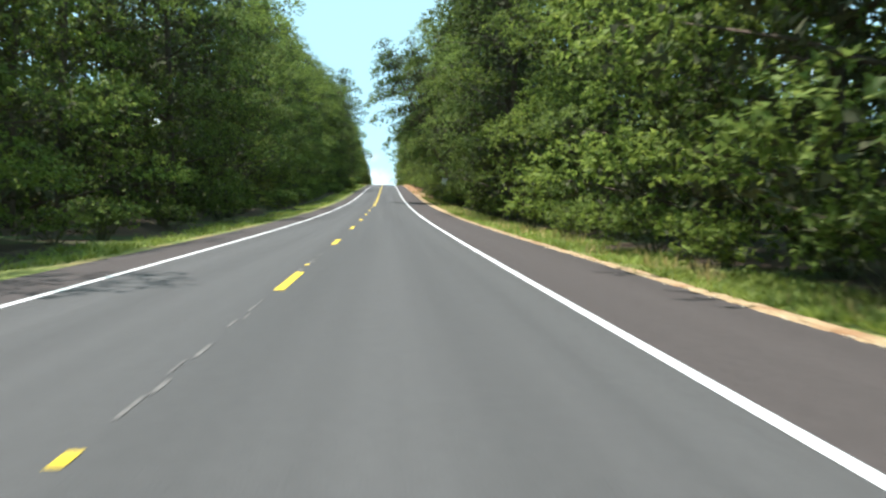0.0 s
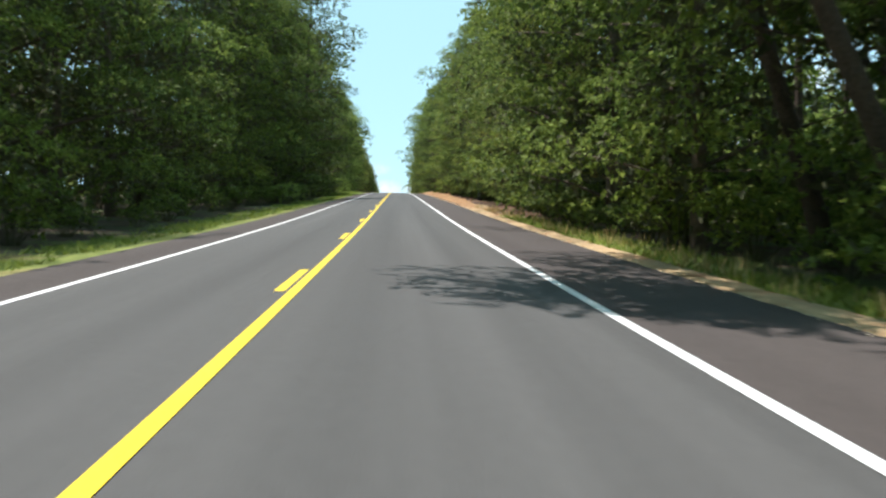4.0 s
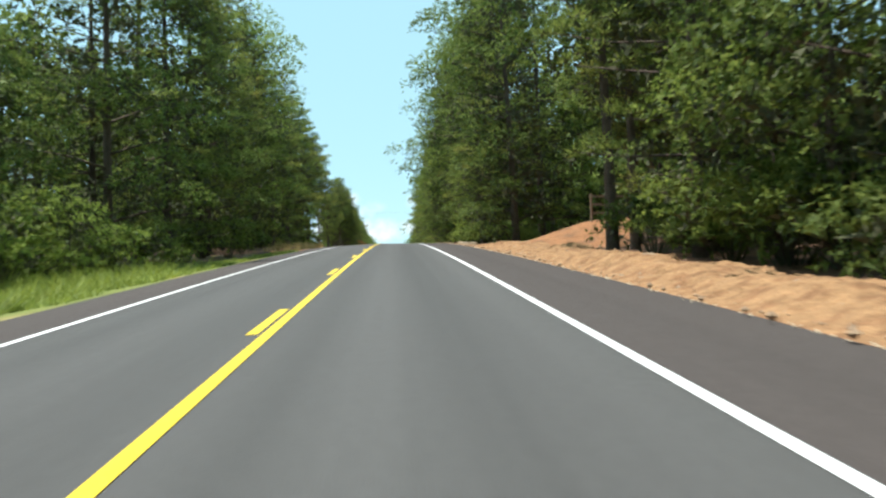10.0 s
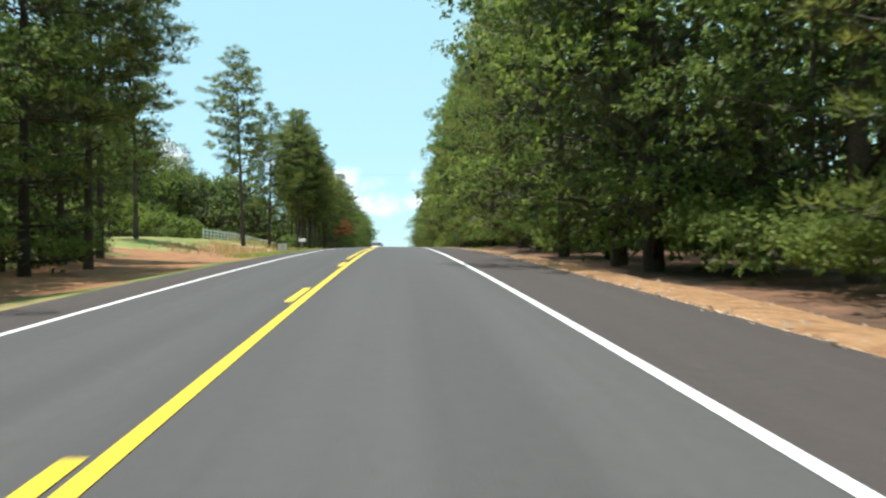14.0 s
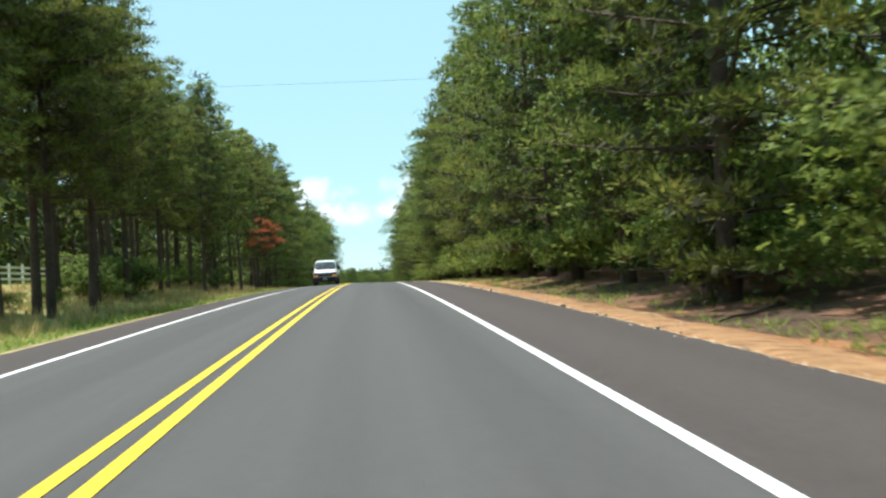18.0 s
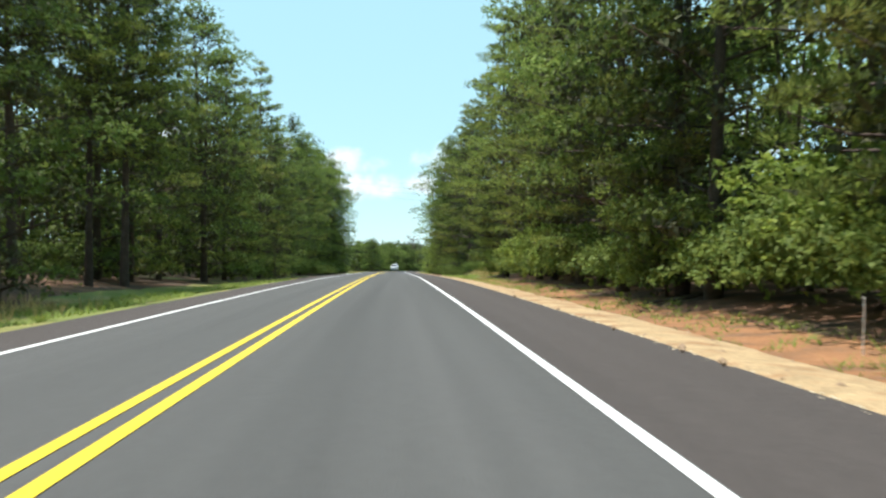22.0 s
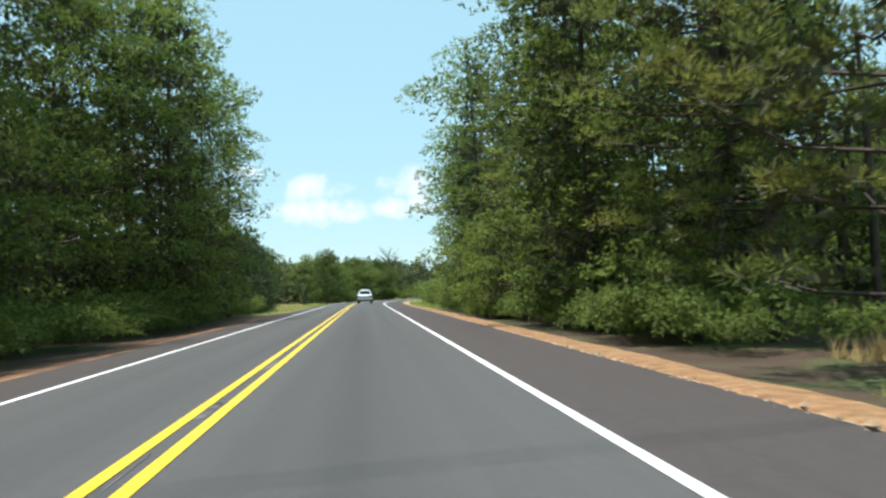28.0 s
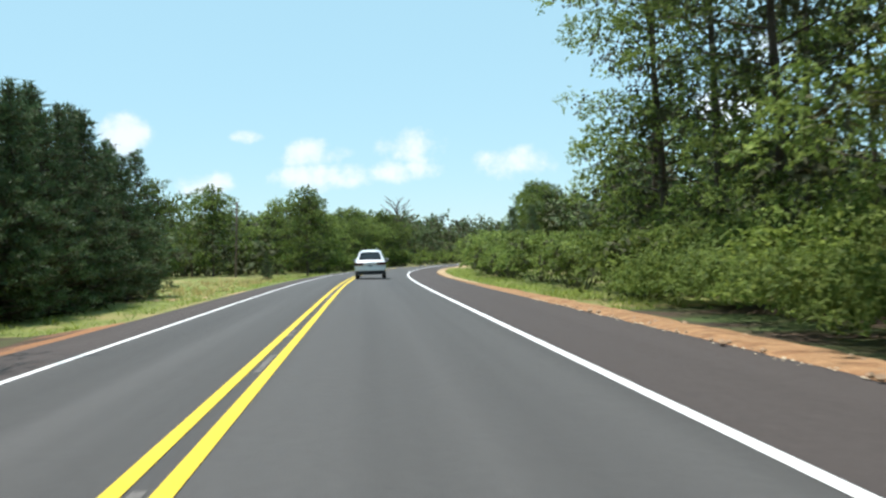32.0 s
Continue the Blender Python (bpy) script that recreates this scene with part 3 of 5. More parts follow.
def leaves(centres, radii, n, length, width, squash=0.58, top=0.84, back=1.0, per=8):
    """Leafy sprays on the domes of boughs, each with a fan of leaves; back: share kept on the side turned from the
    camera's view (-x).
    """
    c, r = np.array(centres), np.array(radii)
    m_ = int(n / per)
    share = r ** 2 * (1 if back >= 1 else 0.3 + 0.7 * np.clip((c[:, 0] + 0.8) / (0.3 * np.ptp(c[:, 0]) + 0.1), 0, 1))
    pick = rnd.choice(len(c), m_, p=share / np.sum(share))
    d = unit(m_)
    d[:, 2] = np.where(rnd.rand(m_) < top, np.abs(d[:, 2]), d[:, 2])
    p = c[pick] + d * (r[pick] * (0.62 + 0.4 * np.sqrt(rnd.rand(m_))))[:, None] * np.array([1, 1, squash])
    if back < 1:
        ok = (p[:, 0] > -0.6 + 1.2 * rnd.rand(m_)) | (rnd.rand(m_) < back)
        p, d = p[ok], d[ok]
        m_ = len(p)
    a = norm(d * np.array([1, 1, 0.4]) + unit(m_) * 0.5 + np.array([0, 0, -0.1]))
    p, d, a = np.repeat(p, per, 0), np.repeat(d, per, 0), np.repeat(a, per, 0)
    k_ = m_ * per
    up = norm(np.array([0, 0, 0.75]) + d * 0.55 + unit(k_) * 0.5)
    base = p + a * ((rnd.rand(k_) - 0.35) * length * 2.6)[:, None] + unit(k_) * length * 0.35
    along = norm(a * 0.6 + unit(k_) * 0.8 + np.array([0, 0, -0.3]))
    across = norm(np.cross(along, up))
    return tri_blades(base, along, across, length, width)


def puffs(points, radii, n, length, width):
    """Round brushes of long needles, as they stand at the ends of pine branches."""
    k_ = len(points)
    P, R = np.repeat(np.array(points), n, 0), np.repeat(np.array(radii), n)
    m_ = k_ * n
    d = unit(m_)
    d[:, 2] = np.where(rnd.rand(m_) < 0.72, np.abs(d[:, 2]), d[:, 2] * 0.6)
    p = P + d * (R * (0.15 + 0.6 * rnd.rand(m_)))[:, None] * np.array([1, 1, 0.66])
    d = norm(d + unit(m_) * 0.5 + np.array([0, 0, 0.2]))
    return tri_blades(p, d, norm(np.cross(d, unit(m_))), length, width)


def shade_blades(centres, radii, per, size, part_of=0.5):
    """Dark blades inside each bough that stand in for the shade there."""
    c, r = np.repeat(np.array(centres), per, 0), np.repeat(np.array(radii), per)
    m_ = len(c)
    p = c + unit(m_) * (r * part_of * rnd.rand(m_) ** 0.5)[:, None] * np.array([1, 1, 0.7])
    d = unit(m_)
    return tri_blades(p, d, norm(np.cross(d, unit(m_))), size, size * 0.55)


def both(a, b):
    return np.concatenate((a[0], b[0])), np.arange(len(a[0]) + len(b[0])).reshape(-1, 3)


def np_mesh(name, v, f):
    me = bpy.data.meshes.new(name)
    v, f = np.asarray(v, np.float32), np.asarray(f, np.int32)
    me.vertices.add(len(v))
    me.vertices.foreach_set("co", v.ravel())
    me.loops.add(f.size)
    me.loops.foreach_set("vertex_index", f.ravel())
    me.polygons.add(len(f))
    me.polygons.foreach_set("loop_start", np.arange(len(f), dtype=np.int32) * f.shape[1])
    me.update(calc_edges=True)
    return me


FAR = Matrix.Translation((0, -600, -300))


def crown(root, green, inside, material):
    """Leaves and, inside them, dark blades imitating inner shade, as one crown."""
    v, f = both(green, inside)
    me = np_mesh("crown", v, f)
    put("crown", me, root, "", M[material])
    me.materials.append(M["stem_and_shade"])
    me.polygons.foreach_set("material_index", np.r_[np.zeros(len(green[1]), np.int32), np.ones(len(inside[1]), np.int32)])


def broad_tree(height, spread, low, n, leaf_l, leaf_w, material, label, back=0.12, taper=0.68):
    """A broad-leaved tree: a leaning tapered trunk, limbs and a crown of boughs that starts at low times the height."""
    root = tagged(new("broadleaf_tree"), label, "tree")
    lean = rnd.normal(size=2) * 0.03 * height
    pts = [(lean[0] * q ** 1.5, lean[1] * q ** 1.5, height * 0.9 * q - (0.4 if q == 0 else 0)) for q in np.linspace(0, 1, 7)]
    r0 = 0.0105 * height
    tv, tf = tube(pts, [r0 * (1.25 if i == 0 else 1 - 0.14 * i) for i in range(7)], 8)
    limbs, cs, rs = [], [], []
    count = int(16 + height * 0.8)
    for i in range(count):
        q = low + (1 - low) * (i + rnd.rand() * 0.8) / count
        h = (q - low) / (1 - low)
        a = i * 2.4 + rnd.rand() * 0.8
        prof = (0.66 + 0.34 * math.sin(math.pi * min(1, h * 0.9 + 0.1))) * (1 - 0.74 * smooth(taper, 1.05, h))
        reach = spread * prof * (0.45 + 0.55 * rnd.rand())
        base = np.array([np.interp(q, np.linspace(0, 1, 7), [p[j] for p in pts]) for j in range(2)] + [height * q * 0.90])
        end = base + np.array([math.cos(a) * reach, math.sin(a) * reach, reach * (0.10 + 0.28 * rnd.rand())])
        limbs.append(tube([base, base * 0.5 + end * 0.5 + [0, 0, 0.15], end], [r0 * 0.34 * (1.2 - q), r0 * 0.2 * (1.2 - q), 0.012], 3))
        cs.append(end + rnd.normal(size=3) * 0.2)
        rs.append((0.65 + 0.7 * rnd.rand()) * spread * 0.33)
        for e in (0.6,):
            if rnd.rand() < 0.55:
                w = a + rnd.normal() * 0.5
                cs.append(base + np.array([math.cos(w) * reach * e, math.sin(w) * reach * e, rnd.normal() * 0.5 + 0.1 * reach]))
                rs.append((0.6 + 0.6 * rnd.rand()) * spread * 0.30)
    cs.append((pts[-1][0], pts[-1][1], height * 0.95))
    rs.append(spread * 0.26)
    lv, lf = merge([(tv, tf)] + limbs)
    put("trunk", mesh_of("trunk", lv, lf, True), root, "", M["bark"])
    mid = [(p[0] * 0.5, p[1] * 0.5, p[2]) for p in cs]
    crown(root, leaves(cs, rs, n, leaf_l, leaf_w, back=back), both(shade_blades(cs, rs, 26, spread * 0.055, 0.55), shade_blades(mid, [spread * 0.24] * len(mid), 44, spread * 0.066, 1.0)), material)
    root["tall"] = height
    root.matrix_basis = FAR
    return root


def pine_tree(height, spread, low, branches, needles, length, material, label, width=0.044, puff=0.62, shoulder=0.3, back=0.2, taper=0.80, dense=1.6):
    """A pine: a straight trunk, thin limbs and brushes of needles on the outer half of each."""
    root = tagged(new("pine_tree"), label, "tree")
    lean = rnd.normal(size=2) * 0.012 * height
    pts = [(lean[0] * q, lean[1] * q, height * 0.97 * q - (0.4 if q == 0 else 0)) for q in np.linspace(0, 1, 8)]
    r0 = 0.0098 * height
    tv, tf = tube(pts, [r0 * (1.2 if i == 0 else 1.02 - 0.135 * i) for i in range(8)], 8)
    limbs, pp, pr = [], [], []
    for i in range(branches):
        q = low + (1 - low) * (4 * (i // 4) + 1.6 * rnd.rand()) / branches
        h = (q - low) / (1 - low)
        env = spread * (0.6 + 0.4 * min(1, h / 0.2)) * (1.0 - taper * smooth(shoulder, 1.05, h))
        a = i * 2.4 + rnd.rand() * 0.9
        reach = env * (0.5 + 0.55 * rnd.rand()) + 0.2
        base = np.array([lean[0] * q, lean[1] * q, height * q * 0.97])
        out = np.array([math.cos(a), math.sin(a), 0.0])
        side = np.array([-out[1], out[0], 0.0])
        mid = base + out * reach * 0.55 + [0, 0, reach * 0.03]
        end = base + out * reach + [0, 0, reach * (0.06 + 0.22 * rnd.rand())]
        limbs.append(tube([base, mid, end], [0.04 * (1.15 - q) + 0.012, 0.026 * (1.15 - q) + 0.008, 0.008], 3))
        for w in range(max(1, int(round(reach * dense)))):
            e = 1.0 - 0.6 * w / max(1, reach * dense)
            p = base + (end - base) * e + side * rnd.normal() * 0.17 * reach * (0.4 if w == 0 else 1.0) + np.array([0, 0, 0.1 + 0.12 * rnd.normal()])
            if p[0] > -0.5 or rnd.rand() < back:
                pp.append(p)
                pr.append(puff * (0.6 + 0.7 * rnd.rand()))
    pp.append(np.array([lean[0], lean[1], height * 0.97]))
    pr.append(puff * 0.7)
    lv, lf = merge([(tv, tf)] + limbs)
    put("trunk", mesh_of("trunk", lv, lf, True), root, "", M["pine_bark"])
    mid = [(p[0] * 0.62, p[1] * 0.62, p[2] - 0.1) for p in pp]
    crown(root, puffs(pp, pr, needles, length, width), both(shade_blades(pp, pr, 4, puff * 0.42), shade_blades(mid, [puff] * len(mid), 5, puff * 0.55, 0.8)), material)
    root["tall"] = height
    root.matrix_basis = FAR
    return root


def bush(height, spread, n, leaf_l, leaf_w, material, label, name="bush"):
    root = tagged(new(name), label, name)
    cs, rs, stems = [], [], []
    for i in range(14):
        a, q = i * 2.4, (i + 1) / 14
        c = np.array([math.cos(a) * spread * 0.6 * math.sqrt(q), math.sin(a) * spread * 0.6 * math.sqrt(q), height * (0.2 + 0.6 * rnd.rand() * (1.15 - 0.5 * q))])
        cs.append(c)
        rs.append(spread * (0.2 + 0.15 * rnd.rand()))
        stems.append(tube([(c[0] * 0.15, c[1] * 0.15, -0.15), c * 0.55, c], [0.03, 0.02, 0.006], 3))
    # real stems, joined with dark blades that imitate shade within the bush
    sv, sf = merge(stems + [shade_blades(cs, rs, 9, spread * 0.12)])
    put("stem", mesh_of("stem", sv, sf, True), root, "", M["stem_and_shade"])
    v, f = leaves(cs, rs, n, leaf_l, leaf_w)
    put("foliage", np_mesh("foliage", v, f), root, "", M[material])
    root.matrix_basis = FAR
    return root


def to_view(side):
    """A turn that sets a tree's fuller side towards the camera's view from the road."""
    return (217 if side > 0 else 323) + 80 * (rnd.rand() - 0.5)


DEC = [broad_tree(23 + 0.6 * i, 5.1 + 0.3 * (i % 3), 0.01 + 0.03 * (i % 2), 20000, 0.165, 0.115, "leaf" if i % 3 != 2 else "leaf_bright",
                  "tall dense broad-leaved roadside tree with dark green leaves" if i % 3 != 2 else "tall broad-leaved roadside tree with light green leaves") for i in range(6)]
PINE = [pine_tree(20 + 0.5 * i, 4.3, 0.02 + 0.025 * i, 68, 88, 0.20, "needle", "tall pine with green needle tufts and a grey-brown trunk") for i in range(4)]
PINE_BARE = [pine_tree(19 + i, 3.9, 0.26 + 0.05 * i, 76, 92, 0.20, "needle", "tall pine with a long bare trunk and an open crown", 0.044, 0.64, back=0.85, shoulder=0.45) for i in range(3)]
YOUNG = [pine_tree(9.2 + 0.6 * i, 3.7, 0.01, 130, 34, 0.2, "young_needle", "young bushy dark green pine standing in the grass", 0.055, 0.42, -0.2, 0.6, 0.97, 1.7) for i in range(2)]
BUSH = [bush(2.2 + 0.4 * i, 2.2, 1700, 0.15, 0.105, m, l) for i, (m, l) in enumerate((("leaf", "dark green bush at the edge of the wood"), ("leaf_bright", "bright green bush at the edge of the wood"), ("leaf_bright", "leafy green roadside bush")))]


def in_view_gap(s, u, margin=0.0):
    """A wedge kept free of trees, fitted to one camera place's view of the power-line gap."""
    return 606 < s < 668 and 0.36 - margin < (u - 1.7) / (s - 597) < 0.55 + margin


# side (+1 right, -1 left), from, to, line of trunks, height, share of pines, gap between trees
ROWS = (
    (1, -14, 60, 11.9, 26.0, 0.0, 5.0), (1, 60, 150, 10.4, 25.5, 0.05, 5.4), (1, 150, 250, 11.3, 24.0, 0.4, 5.2), (1, 250, 287, 11.9, 23.0, 0.45, 5.0),
    (1, 286, 307, 16.6, 22.0, 1.0, 3.4), (1, 306, 388, 10.1, 25.5, 0.4, 4.8), (1, 391, 455, 10.8, 23.5, 0.55, 4.8), (1, 455, 520, 11.6, 23.5, 0.55, 4.8), (1, 520, 605, 11.9, 24.0, 0.65, 4.2),
    (1, 650, 692, 32.0, 17.0, 0.6, 4.2), (1, 623, 646, 11.6, 23.0, 0.75, 3.8), (1, 626, 650, 14.8, 23.5, 0.7, 4.2), (1, 646, 672, 10.6, 22.0, 0.6, 4.0), (1, 672, 698, 10.9, 20.0, 0.4, 4.2), (1, 698, 717, 11.9, 18.6, 0.3, 3.8),
    (-1, -14, 60, -12.2, 26.0, 0.0, 5.4), (-1, 60, 240, -12.3, 24.5, 0.05, 5.4), (-1, 270, 284, -15.0, 22.0, 0.1, 4.6), (-1, 284, 335, -11.4, 21.5, 0.5, 5.0),
    (-1, 335, 392, -11.2, 20.5, 0.6, 4.0), (-1, 396, 530, -36.0, 18.5, 0.4, 5.2), (-1, 460, 470, -11.4, 17.5, 0.95, 4.4), (-1, 470, 505, -11.6, 15.6, 0.95, 3.7), (-1, 504, 535, -15.5, 18.5, 0.9, 4.2), (-1, 505, 535, -11.0, 17.4, 0.93, 3.8), (-1, 535, 590, -10.9, 19.0, 0.75, 4.2), (-1, 590, 640, -10.8, 17.8, 0.35, 4.4),
    (-1, 640, 672, -9.9, 18.5, 0.3, 4.2),
    (-1, 800, 860, -12.0, 9.5, 0.0, 6.0), (1, 800, 880, 17.0, 11.0, 0.0, 6.0),
)
# the lighter leaf colour here imitates haze over the shaded back trees
DEC_FAR = [broad_tree(20 + 0.9 * i, 4.9, 0.02, 5200, 0.30, 0.21, "leaf_bright", "tall broad-leaved tree at the back of the clearing, leaf colour lightened for haze") for i in range(2)]
OAK = [broad_tree(9.6 + 0.6 * i, 4.3, 0.02, 8000, 0.24, 0.18, "leaf", "round dense green oak beyond the clearing", 1.0) for i in range(2)]
DEC_HIGH = [broad_tree(22 + 0.7 * i, 5.0, 0.05 + 0.03 * i, 19000, 0.165, 0.115, "leaf", "tall broad-leaved tree with a clear trunk below its crown") for i in range(3)]
for side, a, b, line, height, pines, gap in ROWS:
    s = a + gap * 0.5
    while s < b:
        bare = side < 0 and 375 < s < 560
        high = side > 0 and (391 < s < 610 or 94 < s < 116)
        kind = OAK if s > 760 else ((PINE_BARE if bare or (side > 0 and 286 < s < 306) else PINE if high else PINE[:2] if side < 0 else PINE) if rnd.rand() < pines else DEC_FAR if abs(line) > 20 else DEC_HIGH if high else DEC)
        src = kind[rnd.randint(len(kind))]
        size = height / src["tall"] * (0.83 + 0.28 * rnd.rand())
        u = line + side * (rnd.rand() ** 1.4 * 3.4 - 0.8 + (1.2 if 94 < s < 116 else 2.4 if side > 0 and (240 < s < 256 or 660 < s < 676) else 0))
        if not in_view_gap(s, u, 0.06) and not (-16 < u < 0 and 519 < s < 527):
            copy_thing(src, on_road(s + rnd.normal() * 0.8, u, to_view(side), size))
        s += gap * (0.8 + 0.4 * rnd.rand())
SAPLING = broad_tree(7.0, 2.7, 0.04, 7000, 0.14, 0.10, "leaf_bright", "young broad-leaved tree with bright yellow-green leaves")
BRUSH = bush(2.3, 2.2, 2800, 0.105, 0.075, "leaf", "dark green brush at the edge of the wood")
HEDGE = bush(3.0, 2.8, 3600, 0.14, 0.10, "leaf", "dense green roadside thicket", "thicket")

# undergrowth along the edge of the wood: side, from, to, line, size, bright share, gap
EDGES = ((1, -5, 94, 9.6, 0.9, 0.5, 4.6), (1, 112, 150, 8.8, 0.8, 0.4, 4.4), (1, 92, 284, 12.6, 1.5, 0.0, 2.9), (1, 150, 284, 11.6, 1.1, 0.1, 2.8), (1, 284, 297, 14.6, 1.3, 0.1, 2.4), (1, 297, 308, 18.4, 1.3, 0.1, 2.0), (1, 309, 394, 9.7, 1.05, 0.1, 2.4), (1, 391, 455, 10.5, 1.25, 0.1, 2.1), (1, 455, 606, 11.0, 1.25, 0.35, 2.1),
         (1, 624, 640, 11.0, 0.75, 0.08, 2.2), (1, 638, 706, 9.5, 0.8, 0.02, 1.7), (1, 640, 712, 11.2, 1.2, 0.05, 2.4), (1, 634, 708, 8.6, 0.7, 0.03, 1.6), (1, 706, 800, 9.8, 0.95, 0.5, 3.2), (1, 800, 880, 12.0, 1.7, 0.4, 7.5),
         (-1, -5, 240, -8.9, 0.75, 0.15, 5.4), (-1, 246, 284, -8.9, 0.85, 1.0, 3.1), (-1, 250, 286, -13.5, 1.3, 1.0, 3.2), (-1, 284, 335, -9.2, 0.75, 0.2, 6.0), (-1, 335, 392, -12.5, 0.85, 0.2, 5.5), (-1, 486, 560, -13.5, 0.75, 0.5, 4.6),
         (-1, 582, 694, -9.4, 1.0, 0.05, 2.4), (-1, 630, 700, -7.8, 0.75, 0.0, 1.9), (-1, 800, 900, -9.5, 1.5, 0.5, 8.5), (-1, 398, 500, -29.5, 1.9, 0.7, 6.5), (-1, 446, 486, -11.0, 0.38, 0.8, 3.4))
tangle = {"leaf": [], "leaf_bright": []}
for side, a, b, line, size, bright, gap in EDGES:
    s = a
    while s < b:
        src = HEDGE if side > 0 and s > 712 else BUSH[0] if rnd.rand() > bright else BUSH[1 + rnd.randint(2)]
        m = on_road(s, line + side * (rnd.rand() * 1.6 - 0.2), rnd.rand() * 360, size * (0.65 + 0.7 * rnd.rand()))
        if gap < 3 and (b > 290 or size > 1.4):
            me = next(ch for ch in (BRUSH if src is BUSH[0] else src).children if ch.name.startswith("foliage")).data
            v = np.empty(len(me.vertices) * 3, np.float32)
            me.vertices.foreach_get("co", v)
            m = np.array(m)
            tangle["leaf" if src is BUSH[0] else "leaf_bright"].append(v.reshape(-1, 3) @ m[:3, :3].T + m[:3, 3])
        else:
            copy_thing(src, m)
        s += gap * (0.7 + 0.6 * rnd.rand())
for material, label in (("leaf", "dense dark green undergrowth at the foot of the wood"), ("leaf_bright", "light green undergrowth at the foot of the wood")):
    v = np.concatenate(tangle[material])
    tagged(put("undergrowth", np_mesh("undergrowth", v, np.arange(len(v)).reshape(-1, 3)), None, "", M[material]), label, "undergrowth", kind="stuff")
# single bushes and young trees
for s, u, src, size in ((19, 7.7, BUSH[2], 0.55), (47, 8.4, BUSH[1], 0.95), (36, 8.2, BUSH[2], 0.5), (640, 18.0, BUSH[0], 0.75), (646, 20.6, SAPLING, 0.8), (652, 22.9, HEDGE, 1.1), (658, 25.2, SAPLING, 0.95), (664, 27.6, HEDGE, 1.2), (664.2, 8.5, SAPLING, 0.82), (667.7, 8.3, SAPLING, 0.6), (668, 9.2, SAPLING, 0.95), (672.5, 9.5, SAPLING, 0.8), (248, 9.0, SAPLING, 1.08), (242, 9.6, SAPLING, 0.8), (452, 10.6, SAPLING, 0.9), (544, 11.0, SAPLING, 0.8), (126, 9.2, SAPLING, 0.9),
                        (252, -9.4, SAPLING, 0.62), (270, -9.2, SAPLING, 0.6), (276, -8.6, SAPLING, 0.45), (178, -7.9, BUSH[0], 1.0), (476, -11.6, HEDGE, 0.75), (479, -12.9, BUSH[0], 1.25), (483, -11.8, BUSH[0], 1.1), (486.5, -13.4, HEDGE, 0.8), (491, -12.8, BUSH[2], 0.85), (585, -7.3, SAPLING, 0.55), (588.5, -7.6, BUSH[2], 0.7)):
    copy_thing(src, on_road(s, u, rnd.rand() * 360, size))
for s, u, i in ((196, -8.3, 0), (189, -10.2, 3), (244, -9.8, 1), (248, -11.5, 4), (236, -13.5, 0), (241, -15.0, 3), (246, -16.5, 5), (239, -19.0, 2), (232, -17.5, 4), (183, -11.4, 4), (176, -12.6, 2), (664, -10.2, 4), (670, -10.4, 1), (683.5, -9.9, 2), (677, -10.0, 0), (681, -14.0, 3), (688, -12.0, 1), (691, -9.2, 2)):
    copy_thing(DEC[i], on_road(s, u, to_view(-1), 1.0 if s < 190 else 1.1 if s < 600 else 0.86 if s < 680 else 0.76 if s < 685 else 0.66))
for i in range(40):
    copy_thing(YOUNG[i % 2], on_road(696 + 0.78 * i + rnd.rand(), -9.6 - 4.0 * rnd.rand() - (1.2 if i < 3 else 0), rnd.rand() * 360, 0.68 + 0.24 * rnd.rand()))
for s, u, size in ((764, -9.5, 0.35), (758, 12.5, 0.75), (766, 15.0, 0.8), (774, 13.0, 0.6)):
    copy_thing(YOUNG[0], on_road(s, u, 40, size * 0.82))
# the smaller trees beyond the utility pole
for s, u, src, size in ((636, 25.8, DEC[1], 0.56), (641, 24.6, PINE[0], 0.62), (646, 22.8, DEC[4], 0.48), (650, 26.0, PINE[1], 0.60), (656, 25.0, DEC[2], 0.45), (661, 28.0, PINE[2], 0.6), (633, 29.0, PINE[3], 0.72)):
    copy_thing(src, on_road(s, u, to_view(1), size))
# single pines in front of the clearing
for s, u, src, size in ((431, -12.9, PINE_BARE[2], 0.93), (447, -12.6, PINE_BARE[0], 0.86), (459, -10.6, PINE_BARE[1], 0.88), (463.5, -9.6, PINE_BARE[0], 0.86), (467.5, -9.3, PINE_BARE[0], 0.82), (409, -17.0, PINE_BARE[1], 0.85), (421, -30.0, PINE_BARE[0], 0.8),
                        (402, -27.0, PINE_BARE[2], 0.85), (440, -28.0, PINE_BARE[1], 0.8)):
    copy_thing(src, on_road(s, u, rnd.rand() * 360, size))
# the broad-leaved trees beyond the clearing where the road bends
for s, u, size in ((776, -7.6, 0.95), (780, -18.5, 1.0), (774, -23, 0.95), (790, -14, 0.85), (766, -28, 1.0), (800, -10, 0.8), (760, -34, 1.0)):
    copy_thing(OAK[int(s) // 2 % 2], on_road(s, u, s * 7, size))
